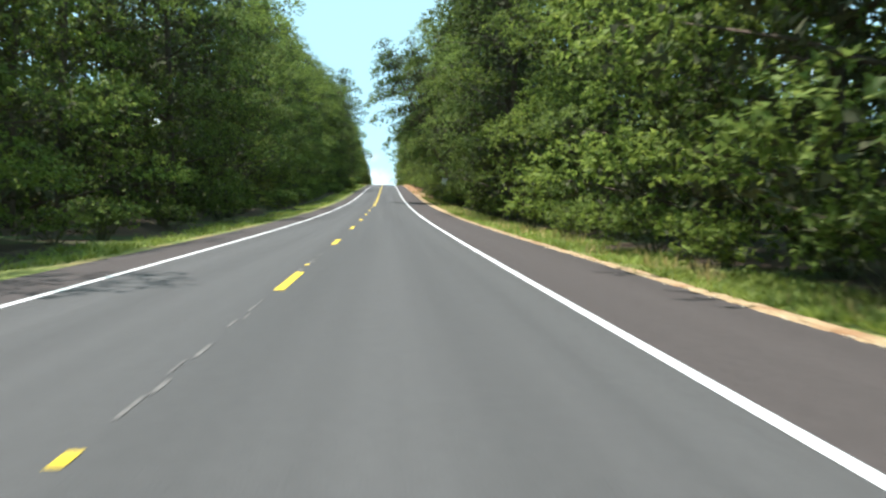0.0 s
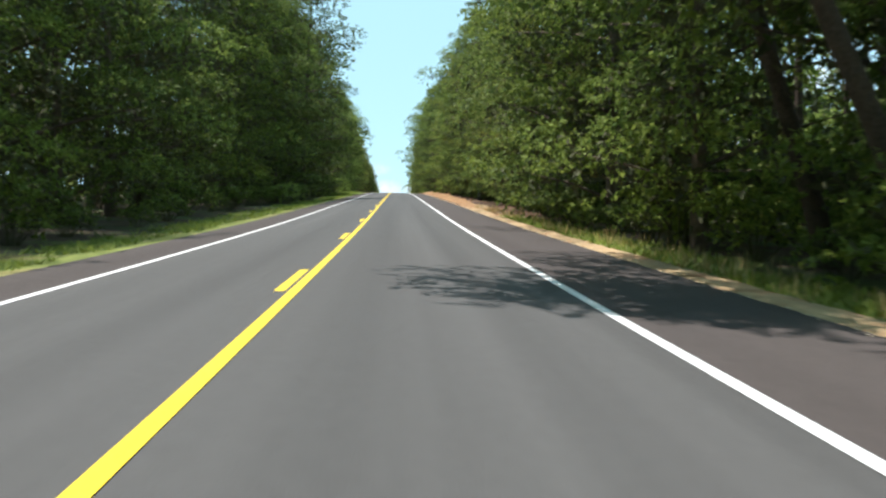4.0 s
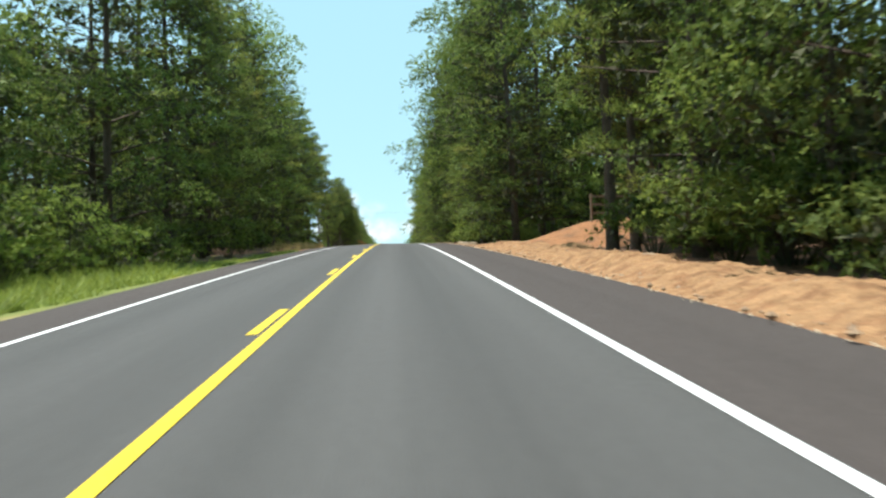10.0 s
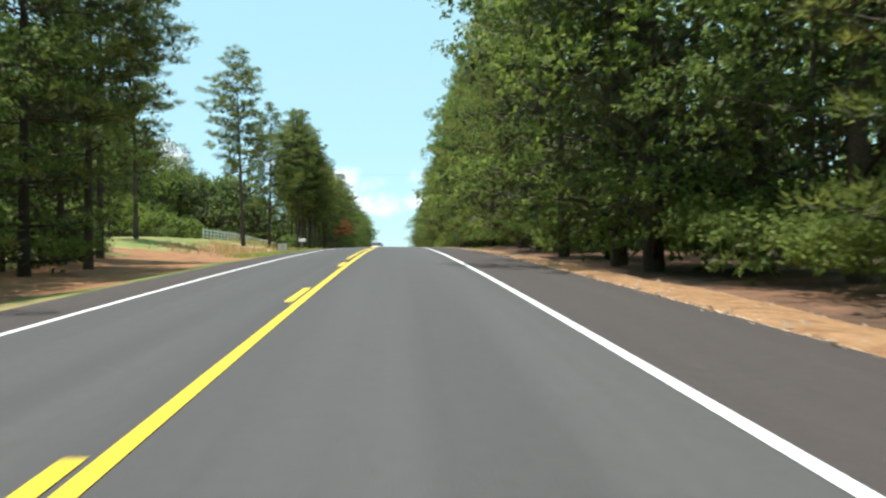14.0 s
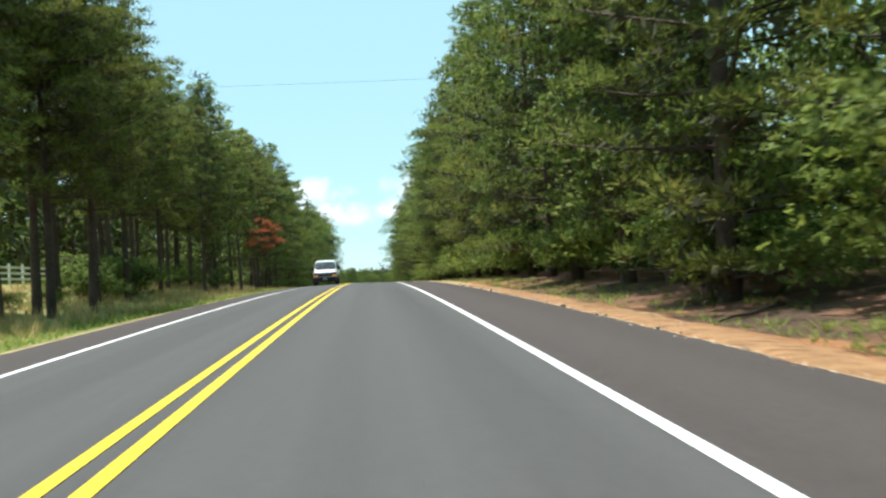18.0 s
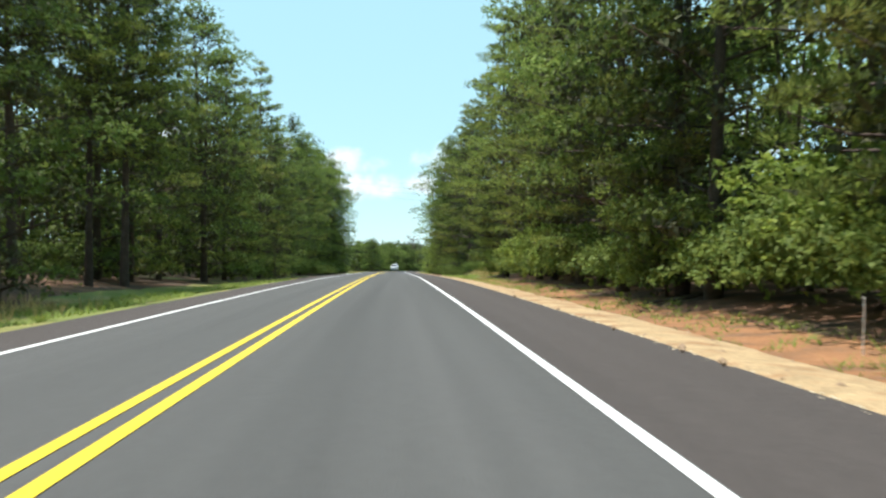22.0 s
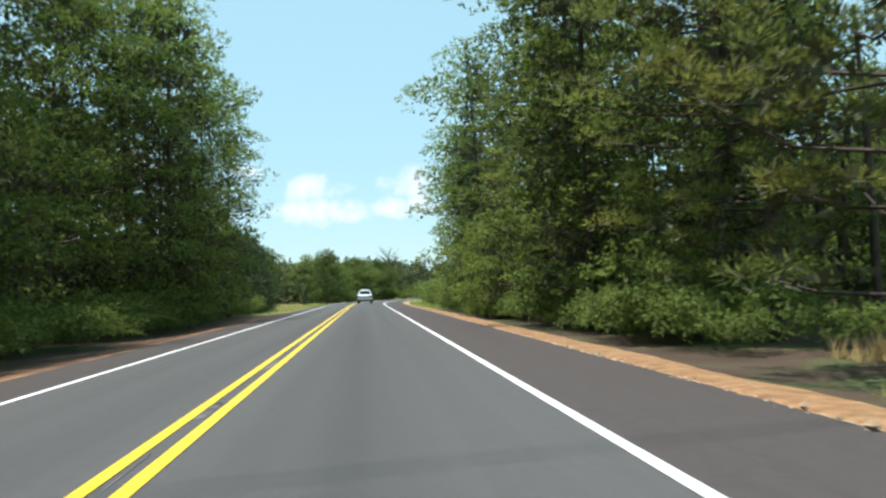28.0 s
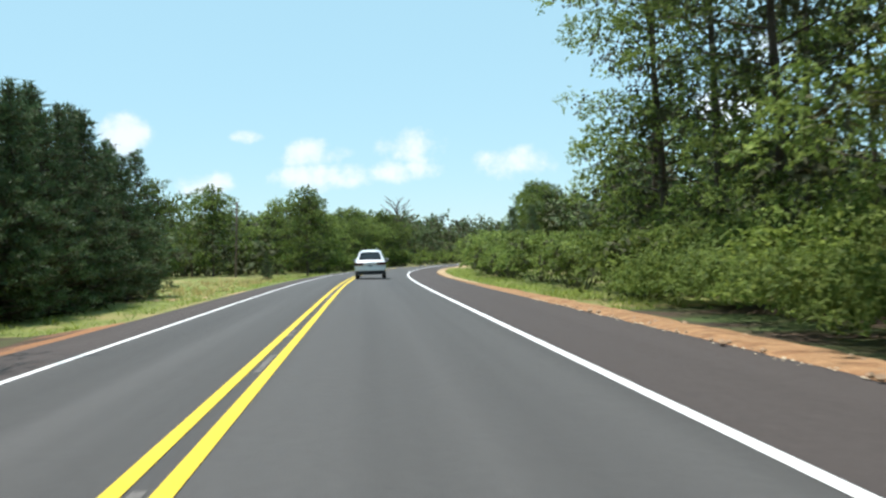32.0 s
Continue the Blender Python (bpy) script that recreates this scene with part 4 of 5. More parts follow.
# a leafless tree that stands above the far treeline
bare = tagged(new("bare_tree"), "leafless grey dead tree rising above the distant treeline", "tree")
limbs = [tube([(0, 0, -0.4), (0.2, 0, 4.0), (0.1, 0.2, 8.0), (0.6, 0.2, 11.0)], [0.26, 0.2, 0.14, 0.05], 8)]
for i in range(26):
    q = 0.42 + 0.56 * i / 26
    base, a = np.array([0.2, 0.1, 11.0 * q]), i * 2.4
    reach = 3.4 * (1.25 - q) + 0.5
    end = base + np.array([math.cos(a) * reach, math.sin(a) * reach, 0.5 + reach * 0.55])
    limbs.append(tube([base, base * 0.5 + end * 0.5 + [0, 0, 0.25], end], [0.075, 0.05, 0.018], 5))
    for w in (-0.7, 0.6):
        e2 = end + np.array([math.cos(a + w), math.sin(a + w), 0.7]) * 0.9
        limbs.append(tube([base * 0.4 + end * 0.6, end * 0.5 + e2 * 0.5, e2], [0.04, 0.028, 0.014], 4))
v, f = merge(limbs)
put("trunk", mesh_of("trunk", v, f, True), bare, "", M["bark"])
bare.matrix_basis = Matrix.Translation((7.6, 872.0, at(876, -17).z)) @ Matrix.Scale(1.15, 4)
# a tree that leans out over the road beside the sign
LEANING = broad_tree(22.0, 4.6, 0.33, 17000, 0.165, 0.115, "leaf", "tall broad-leaved tree with a long bare trunk beside the verge")
for s, u, lean, size in ((113.5, 10.2, 26, 1.0), (119, 10.8, 18, 1.0)):
    copy_thing(LEANING, on_road(s, u, 190, size) @ pose(0, 0, 0, 0, lean, 0))
# tall trees that shade the foot of the clay ramp
for s, u, size in ((284.0, 10.3, 1.08), (289.5, 12.6, 1.0), (296.0, 14.4, 1.05)):
    copy_thing(LEANING, on_road(s, u, to_view(1), size))
# a browned pine among the green ones
DEAD = pine_tree(9.2, 3.2, 0.55, 26, 50, 0.34, "dead", "browned dead pine with reddish needles", 0.07, 0.55)
copy_thing(DEAD, on_road(525, -9.0, 20, 0.8))

# the deep wood behind the first row, past counting
def deep_wood(spans, material="leaf", label="dense dark green wood behind the roadside trees"):
    vs, inner, stems = [], [], []
    for a, b, u0, u1, top, n in spans:
        # clumps of foliage, thick to the ground and uneven on top
        k_ = n // 45
        s, u = a + (b - a) * rnd.rand(k_), u0 + (u1 - u0) * rnd.rand(k_)
        ok = [i for i in range(k_) if not in_view_gap(s[i], u[i])]
        s, u, k_ = s[ok], u[ok], len(ok)
        c = np.array([at(q, w, 0, True) for q, w in zip(s, u)])
        hgt = np.array([top * (0.8 + 0.3 * noise.noise(Vector((q * 0.16, w * 0.2, 1.0)))) * (0.45 + 0.55 * smooth(0, 14, min(q - a, b - q))) for q, w in zip(s, u)])
        lift = rnd.rand(k_)
        c[:, 2] += hgt * np.where(rnd.rand(k_) < 0.45, 0.62 + 0.38 * lift, lift ** 1.15)
        fine = 600 < a < 700 and u0 > 0
        big = 1.5 if min(abs(u0), abs(u1)) > 23 or s.min() > 700 else 1.0
        v, f = leaves(c, big * (0.9 + 0.9 * rnd.rand(k_)), (60 if fine else 30 if big > 1 else 66) * k_, 0.30 if fine else 0.46 * big, 0.21 if fine else 0.33 * big)
        vs.append(v)
        inner.append(shade_blades(c, big * np.full(k_, 1.4), 22, 0.55 * big, 0.9)[0])
        for i in range(int((b - a) / 2.6)):
            q, w = a + (b - a) * rnd.rand(), u0 + (u1 - u0) * rnd.rand()
            if in_view_gap(q, w):
                continue
            p = at(q, w)
            r = 0.09 + 0.1 * rnd.rand()
            x, y = rnd.normal(size=2) * 0.3
            stems.append(tube([p - Vector((0, 0, 0.3)), p + Vector((x * 0.4, y * 0.4, top * 0.3)), p + Vector((x, y, top * 0.55))], [r, r * 0.8, r * 0.35], 6))
    v = np.concatenate(vs)
    ob = put("woodland", np_mesh("woodland", v, np.arange(len(v)).reshape(-1, 3)), None, "", M[material])
    tagged(ob, label, "woodland", kind="stuff")
    # dark blades that put shade into the colour of the deep wood
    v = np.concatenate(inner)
    tagged(put("woodland_twigs", np_mesh("woodland_twigs", v, np.arange(len(v)).reshape(-1, 3)), None, "", M["stem_and_shade"]), "dark blades standing in for shade deep in the wood", "woodland", kind="stuff")
    v, f = merge(stems)
    tagged(put("woodland_trunks", mesh_of("woodland_trunks", v, f, True), None, "", M["bark"]), "bare grey-brown trunks inside the dark wood", "woodland", kind="stuff")


deep_wood(((-10, 700, 40, 62, 11, 30000), (-10, 608, 17, 26, 5, 36000), (-10, 297, 14.5, 25, 19, 60000), (-10, 297, 24, 40, 13, 26000), (291, 309, 20, 30, 17, 6000), (307, 608, 15, 26, 17.5, 70000), (307, 608, 25, 40, 14, 40000), (400, 608, 14, 22, 5, 22000), (655, 700, 35, 50, 15, 14000), (690, 730, 30, 75, 12, 16000),
           (630, 716, 16, 23, 17, 16000), (630, 716, 25, 42, 12, 9000)))
deep_wood(((-10, 240, -58, -40, 11, 12000), (-10, 232, -26, -16, 5, 16000), (-10, 228, -25, -14.5, 19, 46000), (222, 252, -27, -13.5, 18, 14000), (-10, 228, -40, -24, 13, 18000), (282, 395, -26, -15, 17, 24000), (262, 395, -42, -25, 13, 11000), (395, 540, -52, -38, 18, 46000), (395, 540, -70, -52, 16, 30000), (490, 560, -36, -25, 16, 18000), (545, 700, -50, -27, 15, 26000), (530, 560, -40, -20, 12, 9000),
           (556, 694, -24, -13.2, 15, 32000), (692, 722, -32, -15, 9, 10000), (560, 684, -40, -24, 12, 10000)))
# the far wood's shade is painted in with the darkened leaf colour
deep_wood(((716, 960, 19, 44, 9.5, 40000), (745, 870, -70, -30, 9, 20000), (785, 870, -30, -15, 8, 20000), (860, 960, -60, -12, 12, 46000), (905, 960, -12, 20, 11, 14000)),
          "leaf_backlit", "distant treeline beyond the bend, leaf colour darkened as if backlit")

# ---------------------------------------------------------------- grass
def grass(name, label, material, spans, seed, spread=1.0):
    r = np.random.RandomState(seed)
    vs, fs, o = [], [], 0
    for a, b, u0, u1, n, h in spans:
        s, u = a + (b - a) * r.rand(n), u0 + (u1 - u0) * r.rand(n)
        keep = [i for i in range(n) if noise.noise(Vector((s[i] * 0.35, u[i] * 0.5, seed))) > -0.18]
        for i in keep:
            p = at(s[i], u[i], -0.02)
            hh = h * (0.5 + r.rand())
            for q in range(5):
                w = r.rand() * 6.283
                c, d = math.cos(w), math.sin(w)
                x, y = p.x + c * 0.09, p.y + d * 0.09
                k_ = 0.018 + 0.014 * h
                l_ = (0.6 + 0.9 * r.rand()) * hh * spread
                vs += [(x - d * k_, y + c * k_, p.z), (x + d * k_, y - c * k_, p.z), (x + c * l_, y + d * l_, p.z + hh * (0.45 + 0.4 * r.rand()) * (1.9 - 0.9 * spread))]
                fs.append((o, o + 1, o + 2))
                o += 3
    return tagged(put(name, np_mesh(name, np.array(vs), np.array(fs)), None, "", M[material]), label, "grass", kind="stuff")


grass("grass", "bright green roadside grass between the verge and the wood", "grass",
      ((5, 80, 6.3, 9.4, 6500, 0.24), (80, 150, 6.75, 9.2, 2200, 0.26), (20, 225, -7.9, -5.1, 5200, 0.26), (226, 284, -8.5, -5.0, 4600, 0.25), (240, 286, -12, -6.2, 5000, 0.6), (284, 312, -7.0, -5.2, 1200, 0.25),
       (395, 424, -8.5, -5.2, 1400, 0.25), (440, 580, -8.2, -5.2, 3400, 0.25), (598, 624, 7.2, 8.8, 1100, 0.3), (700, 790, -12, -5, 2200, 0.22), (700, 790, 6.9, 9.4, 1500, 0.3), (420, 600, 7.7, 10.4, 2600, 0.2)), 11)
grass("dry_grass", "tall dry straw-coloured grass on the bank", "dry_grass",
      ((605, 632, 10.2, 26, 6500, 0.42), (438, 540, -16, -6.5, 3800, 0.36), (400, 425, -14, -8.5, 500, 0.35), (10, 170, 6.9, 8.8, 700, 0.3), (318, 350, -8.5, -6, 400, 0.4), (725, 760, -14, -7, 500, 0.3)), 12, 0.4)
grass("grass", "green weeds growing among the dry grass on the bank", "grass", ((604, 627, 8.4, 22, 1600, 0.32), (440, 540, -20, -9, 900, 0.25)), 13)

# ---------------------------------------------------------------- small builders


def box(bm, x0, x1, y0, y1, z0, z1, bevel=0.0):
    r = bmesh.ops.create_cube(bm, size=1.0, matrix=Matrix.Translation(((x0 + x1) / 2, (y0 + y1) / 2, (z0 + z1) / 2)) @ Matrix.Diagonal((x1 - x0, y1 - y0, z1 - z0, 1)))
    if bevel:
        bmesh.ops.bevel(bm, geom=list({e for v in r["verts"] for e in v.link_edges}), offset=bevel, segments=2, affect="EDGES", profile=0.6)
    return bm


def boxed(name, dims, material, parent, label="", bevel=0.01):
    return part(name, box(bmesh.new(), *dims, bevel=bevel), material, parent, label)


def lathe(profile, sides, axis="X"):
    """A ring of (radius, along) pairs turned about an axis."""
    V, F = [], []
    for r, a in profile:
        for q in range(sides):
            w = 2 * math.pi * q / sides
            c, d = r * math.cos(w), r * math.sin(w)
            V.append((a, c, d) if axis == "X" else (c, d, a))
    k_ = len(profile)
    for i in range(k_ - 1):
        for q in range(sides):
            F.append((i * sides + q, i * sides + (q + 1) % sides, (i + 1) * sides + (q + 1) % sides, (i + 1) * sides + q))
    return V, F


def hull(stations):
    """A vehicle's shell from rows of (y, z bottom, z belt, z top, half widths at bottom, belt and top)."""
    V, F = [], []
    for y, zb, zm, zt, wb, wm, wt_ in stations:
        c = min(0.14, 0.45 * (zt - zm) + 0.02)
        half = [(wb * 0.90, zb), (wb, zb + 0.10), (wm, zb + (zm - zb) * 0.55), (wm * 0.99, zm), (wt_ + (wm - wt_) * 0.12, zt - c), (wt_ - 0.03, zt - c * 0.35), (wt_ * 0.72, zt), (0, zt + 0.015)]
        ring = half + [(-x, z) for x, z in reversed(half[:-1])]
        V += [(x, y, z) for x, z in ring]
    k_ = 15
    for i in range(len(stations) - 1):
        for q in range(k_):
            F.append((i * k_ + q, i * k_ + (q + 1) % k_, (i + 1) * k_ + (q + 1) % k_, (i + 1) * k_ + q))
    F.append(tuple(range(k_ - 1, -1, -1)))
    F.append(tuple((len(stations) - 1) * k_ + q for q in range(k_)))
    return V, F


def sheet(name, corners, material, parent, label="", thick=0.012, n=4, bulge=0.0):
    """A thin pane between four corners, with a rounded outline and some bulge."""
    a, b, c, d = (Vector(q) for q in corners)
    nrm = (b - a).cross(d - a).normalized()
    V, F = [], []
    for i in range(n + 1):
        for j in range(n + 1):
            u, v = i / n, j / n
            u2, v2 = u, v
            if i in (0, n) and j in (0, n):
                u2, v2 = 0.5 + (u - 0.5) * 0.93, 0.5 + (v - 0.5) * 0.93
            p = a.lerp(b, u2).lerp(d.lerp(c, u2), v2)
            V.append(p + nrm * (bulge * (1 - (2 * u - 1) ** 2) * (1 - (2 * v - 1) ** 2)))
    m_ = len(V)
    V += [p - nrm * thick for p in V]
    for i in range(n):
        for j in range(n):
            q = i * (n + 1) + j
            F.append((q, q + n + 1, q + n + 2, q + 1))
            F.append((m_ + q, m_ + q + 1, m_ + q + n + 2, m_ + q + n + 1))
    rim = [i * (n + 1) for i in range(n + 1)] + [n * (n + 1) + j for j in range(1, n + 1)] + [i * (n + 1) + n for i in range(n - 1, -1, -1)] + list(range(n - 1, 0, -1))
    for q in range(len(rim)):
        F.append((rim[q], rim[(q + 1) % len(rim)], m_ + rim[(q + 1) % len(rim)], m_ + rim[q]))
    ob = put(name, mesh_of(name, V, F), parent, label, material)
    ob.data.polygons.foreach_set("use_smooth", [True] * len(ob.data.polygons))
    ob.data.set_sharp_from_angle(angle=radians(35))
    return ob


def wheel(parent, x, y, radius, width):
    sgn = 1 if x > 0 else -1
    hub = new("wheel")
    hub.parent = parent
    hub.matrix_basis = pose(x, y, radius)
    w, r = width / 2, radius
    v, f = lathe([(r * 0.62, -w), (r * 0.93, -w), (r, -w * 0.7), (r, w * 0.7), (r * 0.93, w), (r * 0.62, w)], 28)
    put("tyre", mesh_of("tyre", v, f, True), hub, "black rubber tyre", M["tyre"])
    v, f = lathe([(0.02, sgn * w * 0.55), (r * 0.15, sgn * w * 0.62), (r * 0.2, sgn * w * 0.4), (r * 0.5, sgn * w * 0.5), (r * 0.63, sgn * w * 0.9), (r * 0.63, -sgn * w * 0.9)], 20)
    put("rim", mesh_of("rim", v, f, True), hub, "grey wheel rim", M["rim"])


def plate(parent, x, y, z, width, height, toward):
    p = boxed("licence_plate", (x - width / 2, x + width / 2, y - 0.008, y + 0.008, z, z + height), M["plate"], parent, "white licence plate with dark marks", 0.006)
    boxed("mark", (x - width * 0.36, x + width * 0.36, y + toward * 0.010 - 0.002, y + toward * 0.010 + 0.002, z + height * 0.3, z + height * 0.68), M["black_plastic"], p, "", 0)


def shade_smooth(ob, angle=35):
    me = ob.data
    me.polygons.foreach_set("use_smooth", [True] * len(me.polygons))
    me.set_sharp_from_angle(angle=radians(angle))


# ---------------------------------------------------------------- vehicles
def white_car():
    root = tagged(new("car"), "white crossover car seen from behind on the road", "car")
    st = [(0.00, 0.40, 0.86, 0.98, 0.72, 0.86, 0.80), (0.10, 0.30, 0.90, 1.06, 0.80, 0.905, 0.82), (0.28, 0.26, 0.95, 1.16, 0.84, 0.92, 0.78), (0.62, 0.25, 0.97, 1.58, 0.86, 0.925, 0.64),
          (0.95, 0.24, 0.97, 1.66, 0.87, 0.925, 0.62), (1.9, 0.24, 0.96, 1.70, 0.87, 0.925, 0.63), (2.6, 0.24, 0.95, 1.64, 0.87, 0.925, 0.62), (3.3, 0.24, 0.94, 1.14, 0.86, 0.92, 0.70),
          (3.7, 0.25, 0.92, 1.04, 0.84, 0.91, 0.72), (4.25, 0.28, 0.84, 0.92, 0.78, 0.86, 0.68), (4.45, 0.36, 0.70, 0.78, 0.60, 0.72, 0.55)]
    v, f = hull(st)
    shade_smooth(put("body", mesh_of("body", v, f), root, "glossy white painted body", M["car_white"]), 40)
    sheet("rear_window", ((-0.70, 0.20, 1.09), (0.70, 0.20, 1.09), (0.57, 0.555, 1.565), (-0.57, 0.555, 1.565)), M["glass"], root, "dark rear window", 0.02, bulge=0.03)
    boxed("spoiler", (-0.56, 0.56, 0.50, 0.74, 1.57, 1.612), M["car_white"], root, "white roof spoiler", 0.015)
    boxed("brake_lamp", (-0.16, 0.16, 0.495, 0.52, 1.562, 1.585), M["red_lamp"], root, "dark red third brake lamp", 0.004)
    for sx in (-1, 1):
        boxed("tail_lamp", tuple(sorted((sx * 0.40, sx * 0.93))) + (-0.06, 0.36, 0.83, 0.985), M["red_lamp"], root, "dark red tail lamp wrapping round the corner", 0.03)
        boxed("reflector", tuple(sorted((sx * 0.55, sx * 0.74))) + (-0.02, 0.05, 0.46, 0.50), M["red_lamp"], root, "small red reflector", 0.006)
        m_ = boxed("side_mirror", tuple(sorted((sx * 0.90, sx * 1.07))) + (2.95, 3.07, 0.98, 1.12), M["car_white"], root, "white side mirror", 0.03)
        boxed("mirror_glass", tuple(sorted((sx * 0.92, sx * 1.05))) + (2.942, 2.952, 1.0, 1.10), M["glass"], m_, "", 0.003)
        sheet("side_window", ((sx * 0.875, 0.85, 1.02), (sx * 0.875, 2.95, 1.01), (sx * 0.70, 2.45, 1.53), (sx * 0.70, 1.0, 1.55)) if sx > 0 else
              ((sx * 0.875, 2.95, 1.01), (sx * 0.875, 0.85, 1.02), (sx * 0.70, 1.0, 1.55), (sx * 0.70, 2.45, 1.53)), M["glass"], root, "dark side window", 0.02, bulge=0.03)
        for y in (0.85, 3.55):
            wheel(root, sx * 0.79, y, 0.335, 0.225)
        boxed("exhaust", tuple(sorted((sx * 0.50, sx * 0.62))) + (-0.01, 0.12, 0.29, 0.34), M["chrome"], root, "chrome exhaust tip", 0.012)
    boxed("bumper", (-0.84, 0.84, -0.045, 0.22, 0.30, 0.50), M["black_plastic"], root, "dark grey lower bumper", 0.04)
    boxed("bumper_skin", (-0.86, 0.86, -0.06, 0.16, 0.50, 0.70), M["car_white"], root, "white upper bumper", 0.05)
    boxed("garnish", (-0.43, 0.43, -0.05, 0.05, 0.90, 0.945), M["chrome"], root, "bright trim bar", 0.008)
    plate(root, 0, -0.03, 0.72, 0.31, 0.15, -1)
    return root


def white_van():
    root = tagged(new("passenger_van"), "white full-size passenger van shrunk to fit the view, with dark grille and amber lamps lit", "van")
    st = [(0.05, 0.48, 0.95, 1.05, 0.86, 0.93, 0.86), (0.18, 0.40, 1.02, 1.15, 0.93, 0.97, 0.89), (0.6, 0.36, 1.08, 1.23, 0.96, 0.985, 0.90), (1.08, 0.34, 1.12, 1.32, 0.97, 0.99, 0.90),
          (1.35, 0.33, 1.14, 1.62, 0.98, 1.0, 0.86), (1.72, 0.32, 1.15, 1.98, 0.98, 1.0, 0.82), (2.1, 0.32, 1.15, 2.06, 0.98, 1.0, 0.82), (3.6, 0.32, 1.15, 2.09, 0.98, 1.0, 0.82),
          (5.3, 0.34, 1.15, 2.05, 0.98, 1.0, 0.82), (5.62, 0.38, 1.15, 1.98, 0.95, 0.98, 0.78), (5.70, 0.46, 1.12, 1.85, 0.90, 0.94, 0.74)]
    v, f = hull(st)
    shade_smooth(put("body", mesh_of("body", v, f), root, "white painted van body with road dust on the sills", M["car_white"]), 35)
    sheet("windshield", ((-0.87, 1.02, 1.345), (0.87, 1.02, 1.345), (0.78, 1.60, 1.945), (-0.78, 1.60, 1.945)), M["windshield"], root, "wide dark windshield with sky reflections, partly mottled into its colour", 0.06, bulge=0.06)
    grille = boxed("grille", (-0.56, 0.56, 0.02, 0.16, 0.72, 1.0), M["black_plastic"], root, "dark grey grille", 0.02)
    boxed("grille_bar", (-0.58, 0.58, 0.0, 0.04, 0.895, 0.925), M["chrome"], grille, "chrome grille bar", 0.005)
    for i in range(5):
        boxed("grille_slat", (-0.54, 0.54, 0.012, 0.03, 0.74 + 0.03 * i, 0.755 + 0.03 * i), M["black_plastic"], grille, "", 0)
    boxed("emblem", (-0.09, 0.09, -0.012, 0.01, 0.88, 0.94), M["chrome"], grille, "pale emblem", 0.01)
    boxed("bumper", (-0.96, 0.96, -0.12, 0.16, 0.42, 0.68), M["black_plastic"], root, "dark grey front bumper", 0.05)
    boxed("air_dam", (-0.86, 0.86, -0.02, 0.12, 0.28, 0.43), M["black_plastic"], root, "", 0.03)
    boxed("rear_bumper", (-0.95, 0.95, 5.62, 5.82, 0.42, 0.60), M["black_plastic"], root, "", 0.03)
    plate(root, 0.0, -0.135, 0.46, 0.31, 0.155, -1)
    for sx in (-1, 1):
        x0, x1 = sorted((sx * 0.58, sx * 0.925))
        boxed("headlamp", (x0, x1, 0.03, 0.22, 0.84, 1.05), M["clear_lamp"], root, "grey headlamp", 0.025)
        boxed("turn_lamp", (x0 - 0.01, x1 + 0.015, 0.0, 0.24, 0.735, 0.81), M["amber"], root, "amber turn lamp", 0.02)
        boxed("fender_trim", tuple(sorted((sx * 0.955, sx * 0.995))) + (0.2, 0.5, 0.62, 0.70), M["car_white"], root, "", 0.01)
        m_ = boxed("side_mirror", tuple(sorted((sx * 1.0, sx * 1.22))) + (1.55, 1.68, 1.28, 1.56), M["black_plastic"], root, "black side mirror", 0.03)
        boxed("mirror_arm", tuple(sorted((sx * 0.93, sx * 1.02))) + (1.58, 1.66, 1.27, 1.33), M["black_plastic"], m_, "", 0.01)
        for y0, y1 in ((1.62, 2.35), (2.42, 3.84), (3.88, 5.42)):
            zt = 1.90 if y0 > 2 else 1.86
            lo, hi = [(sx * 1.005, y0, 1.22), (sx * 1.005, y1, 1.22)], [(sx * 0.86, y1, zt), (sx * 0.86, y0 + (0.28 if y0 < 2 else 0), zt)]
            q = lo + hi if sx > 0 else [lo[1], lo[0], hi[1], hi[0]]
            sheet("side_window", q, M["glass"], root, "dark side window", 0.03, bulge=0.02)
        boxed("door_handle", tuple(sorted((sx * 0.985, sx * 1.015))) + (2.2, 2.36, 1.06, 1.10), M["black_plastic"], root, "black door handle", 0.008)
        boxed("body_moulding", tuple(sorted((sx * 0.985, sx * 1.005))) + (1.7, 4.3, 0.66, 0.72), M["car_white"], root, "", 0.008)
        boxed("wiper", tuple(sorted((sx * 0.08, sx * 0.62))) + (0.985, 1.005, 1.365, 1.385), M["black_plastic"], root, "black wiper blade", 0.004)
        for y in (0.92, 4.45):
            v, f = lathe([(0.30, -0.02), (0.47, -0.02), (0.49, 0.0), (0.47, 0.02), (0.30, 0.02)], 24)
            ob = put("wheel_arch", mesh_of("wheel_arch", v, f), root, "", M["black_plastic"])
            ob.matrix_basis = pose(sx * 0.975, y, 0.40)
            wheel(root, sx * 0.90, y, 0.37, 0.24)
    return root


car = white_car()
car.matrix_basis = on_road(733.0, 1.2, 0)
van = white_van()
# scaled to 0.95 and placed to fit the camera's view
van.matrix_basis = on_road(504.3, -1.88, 0, 0.95)

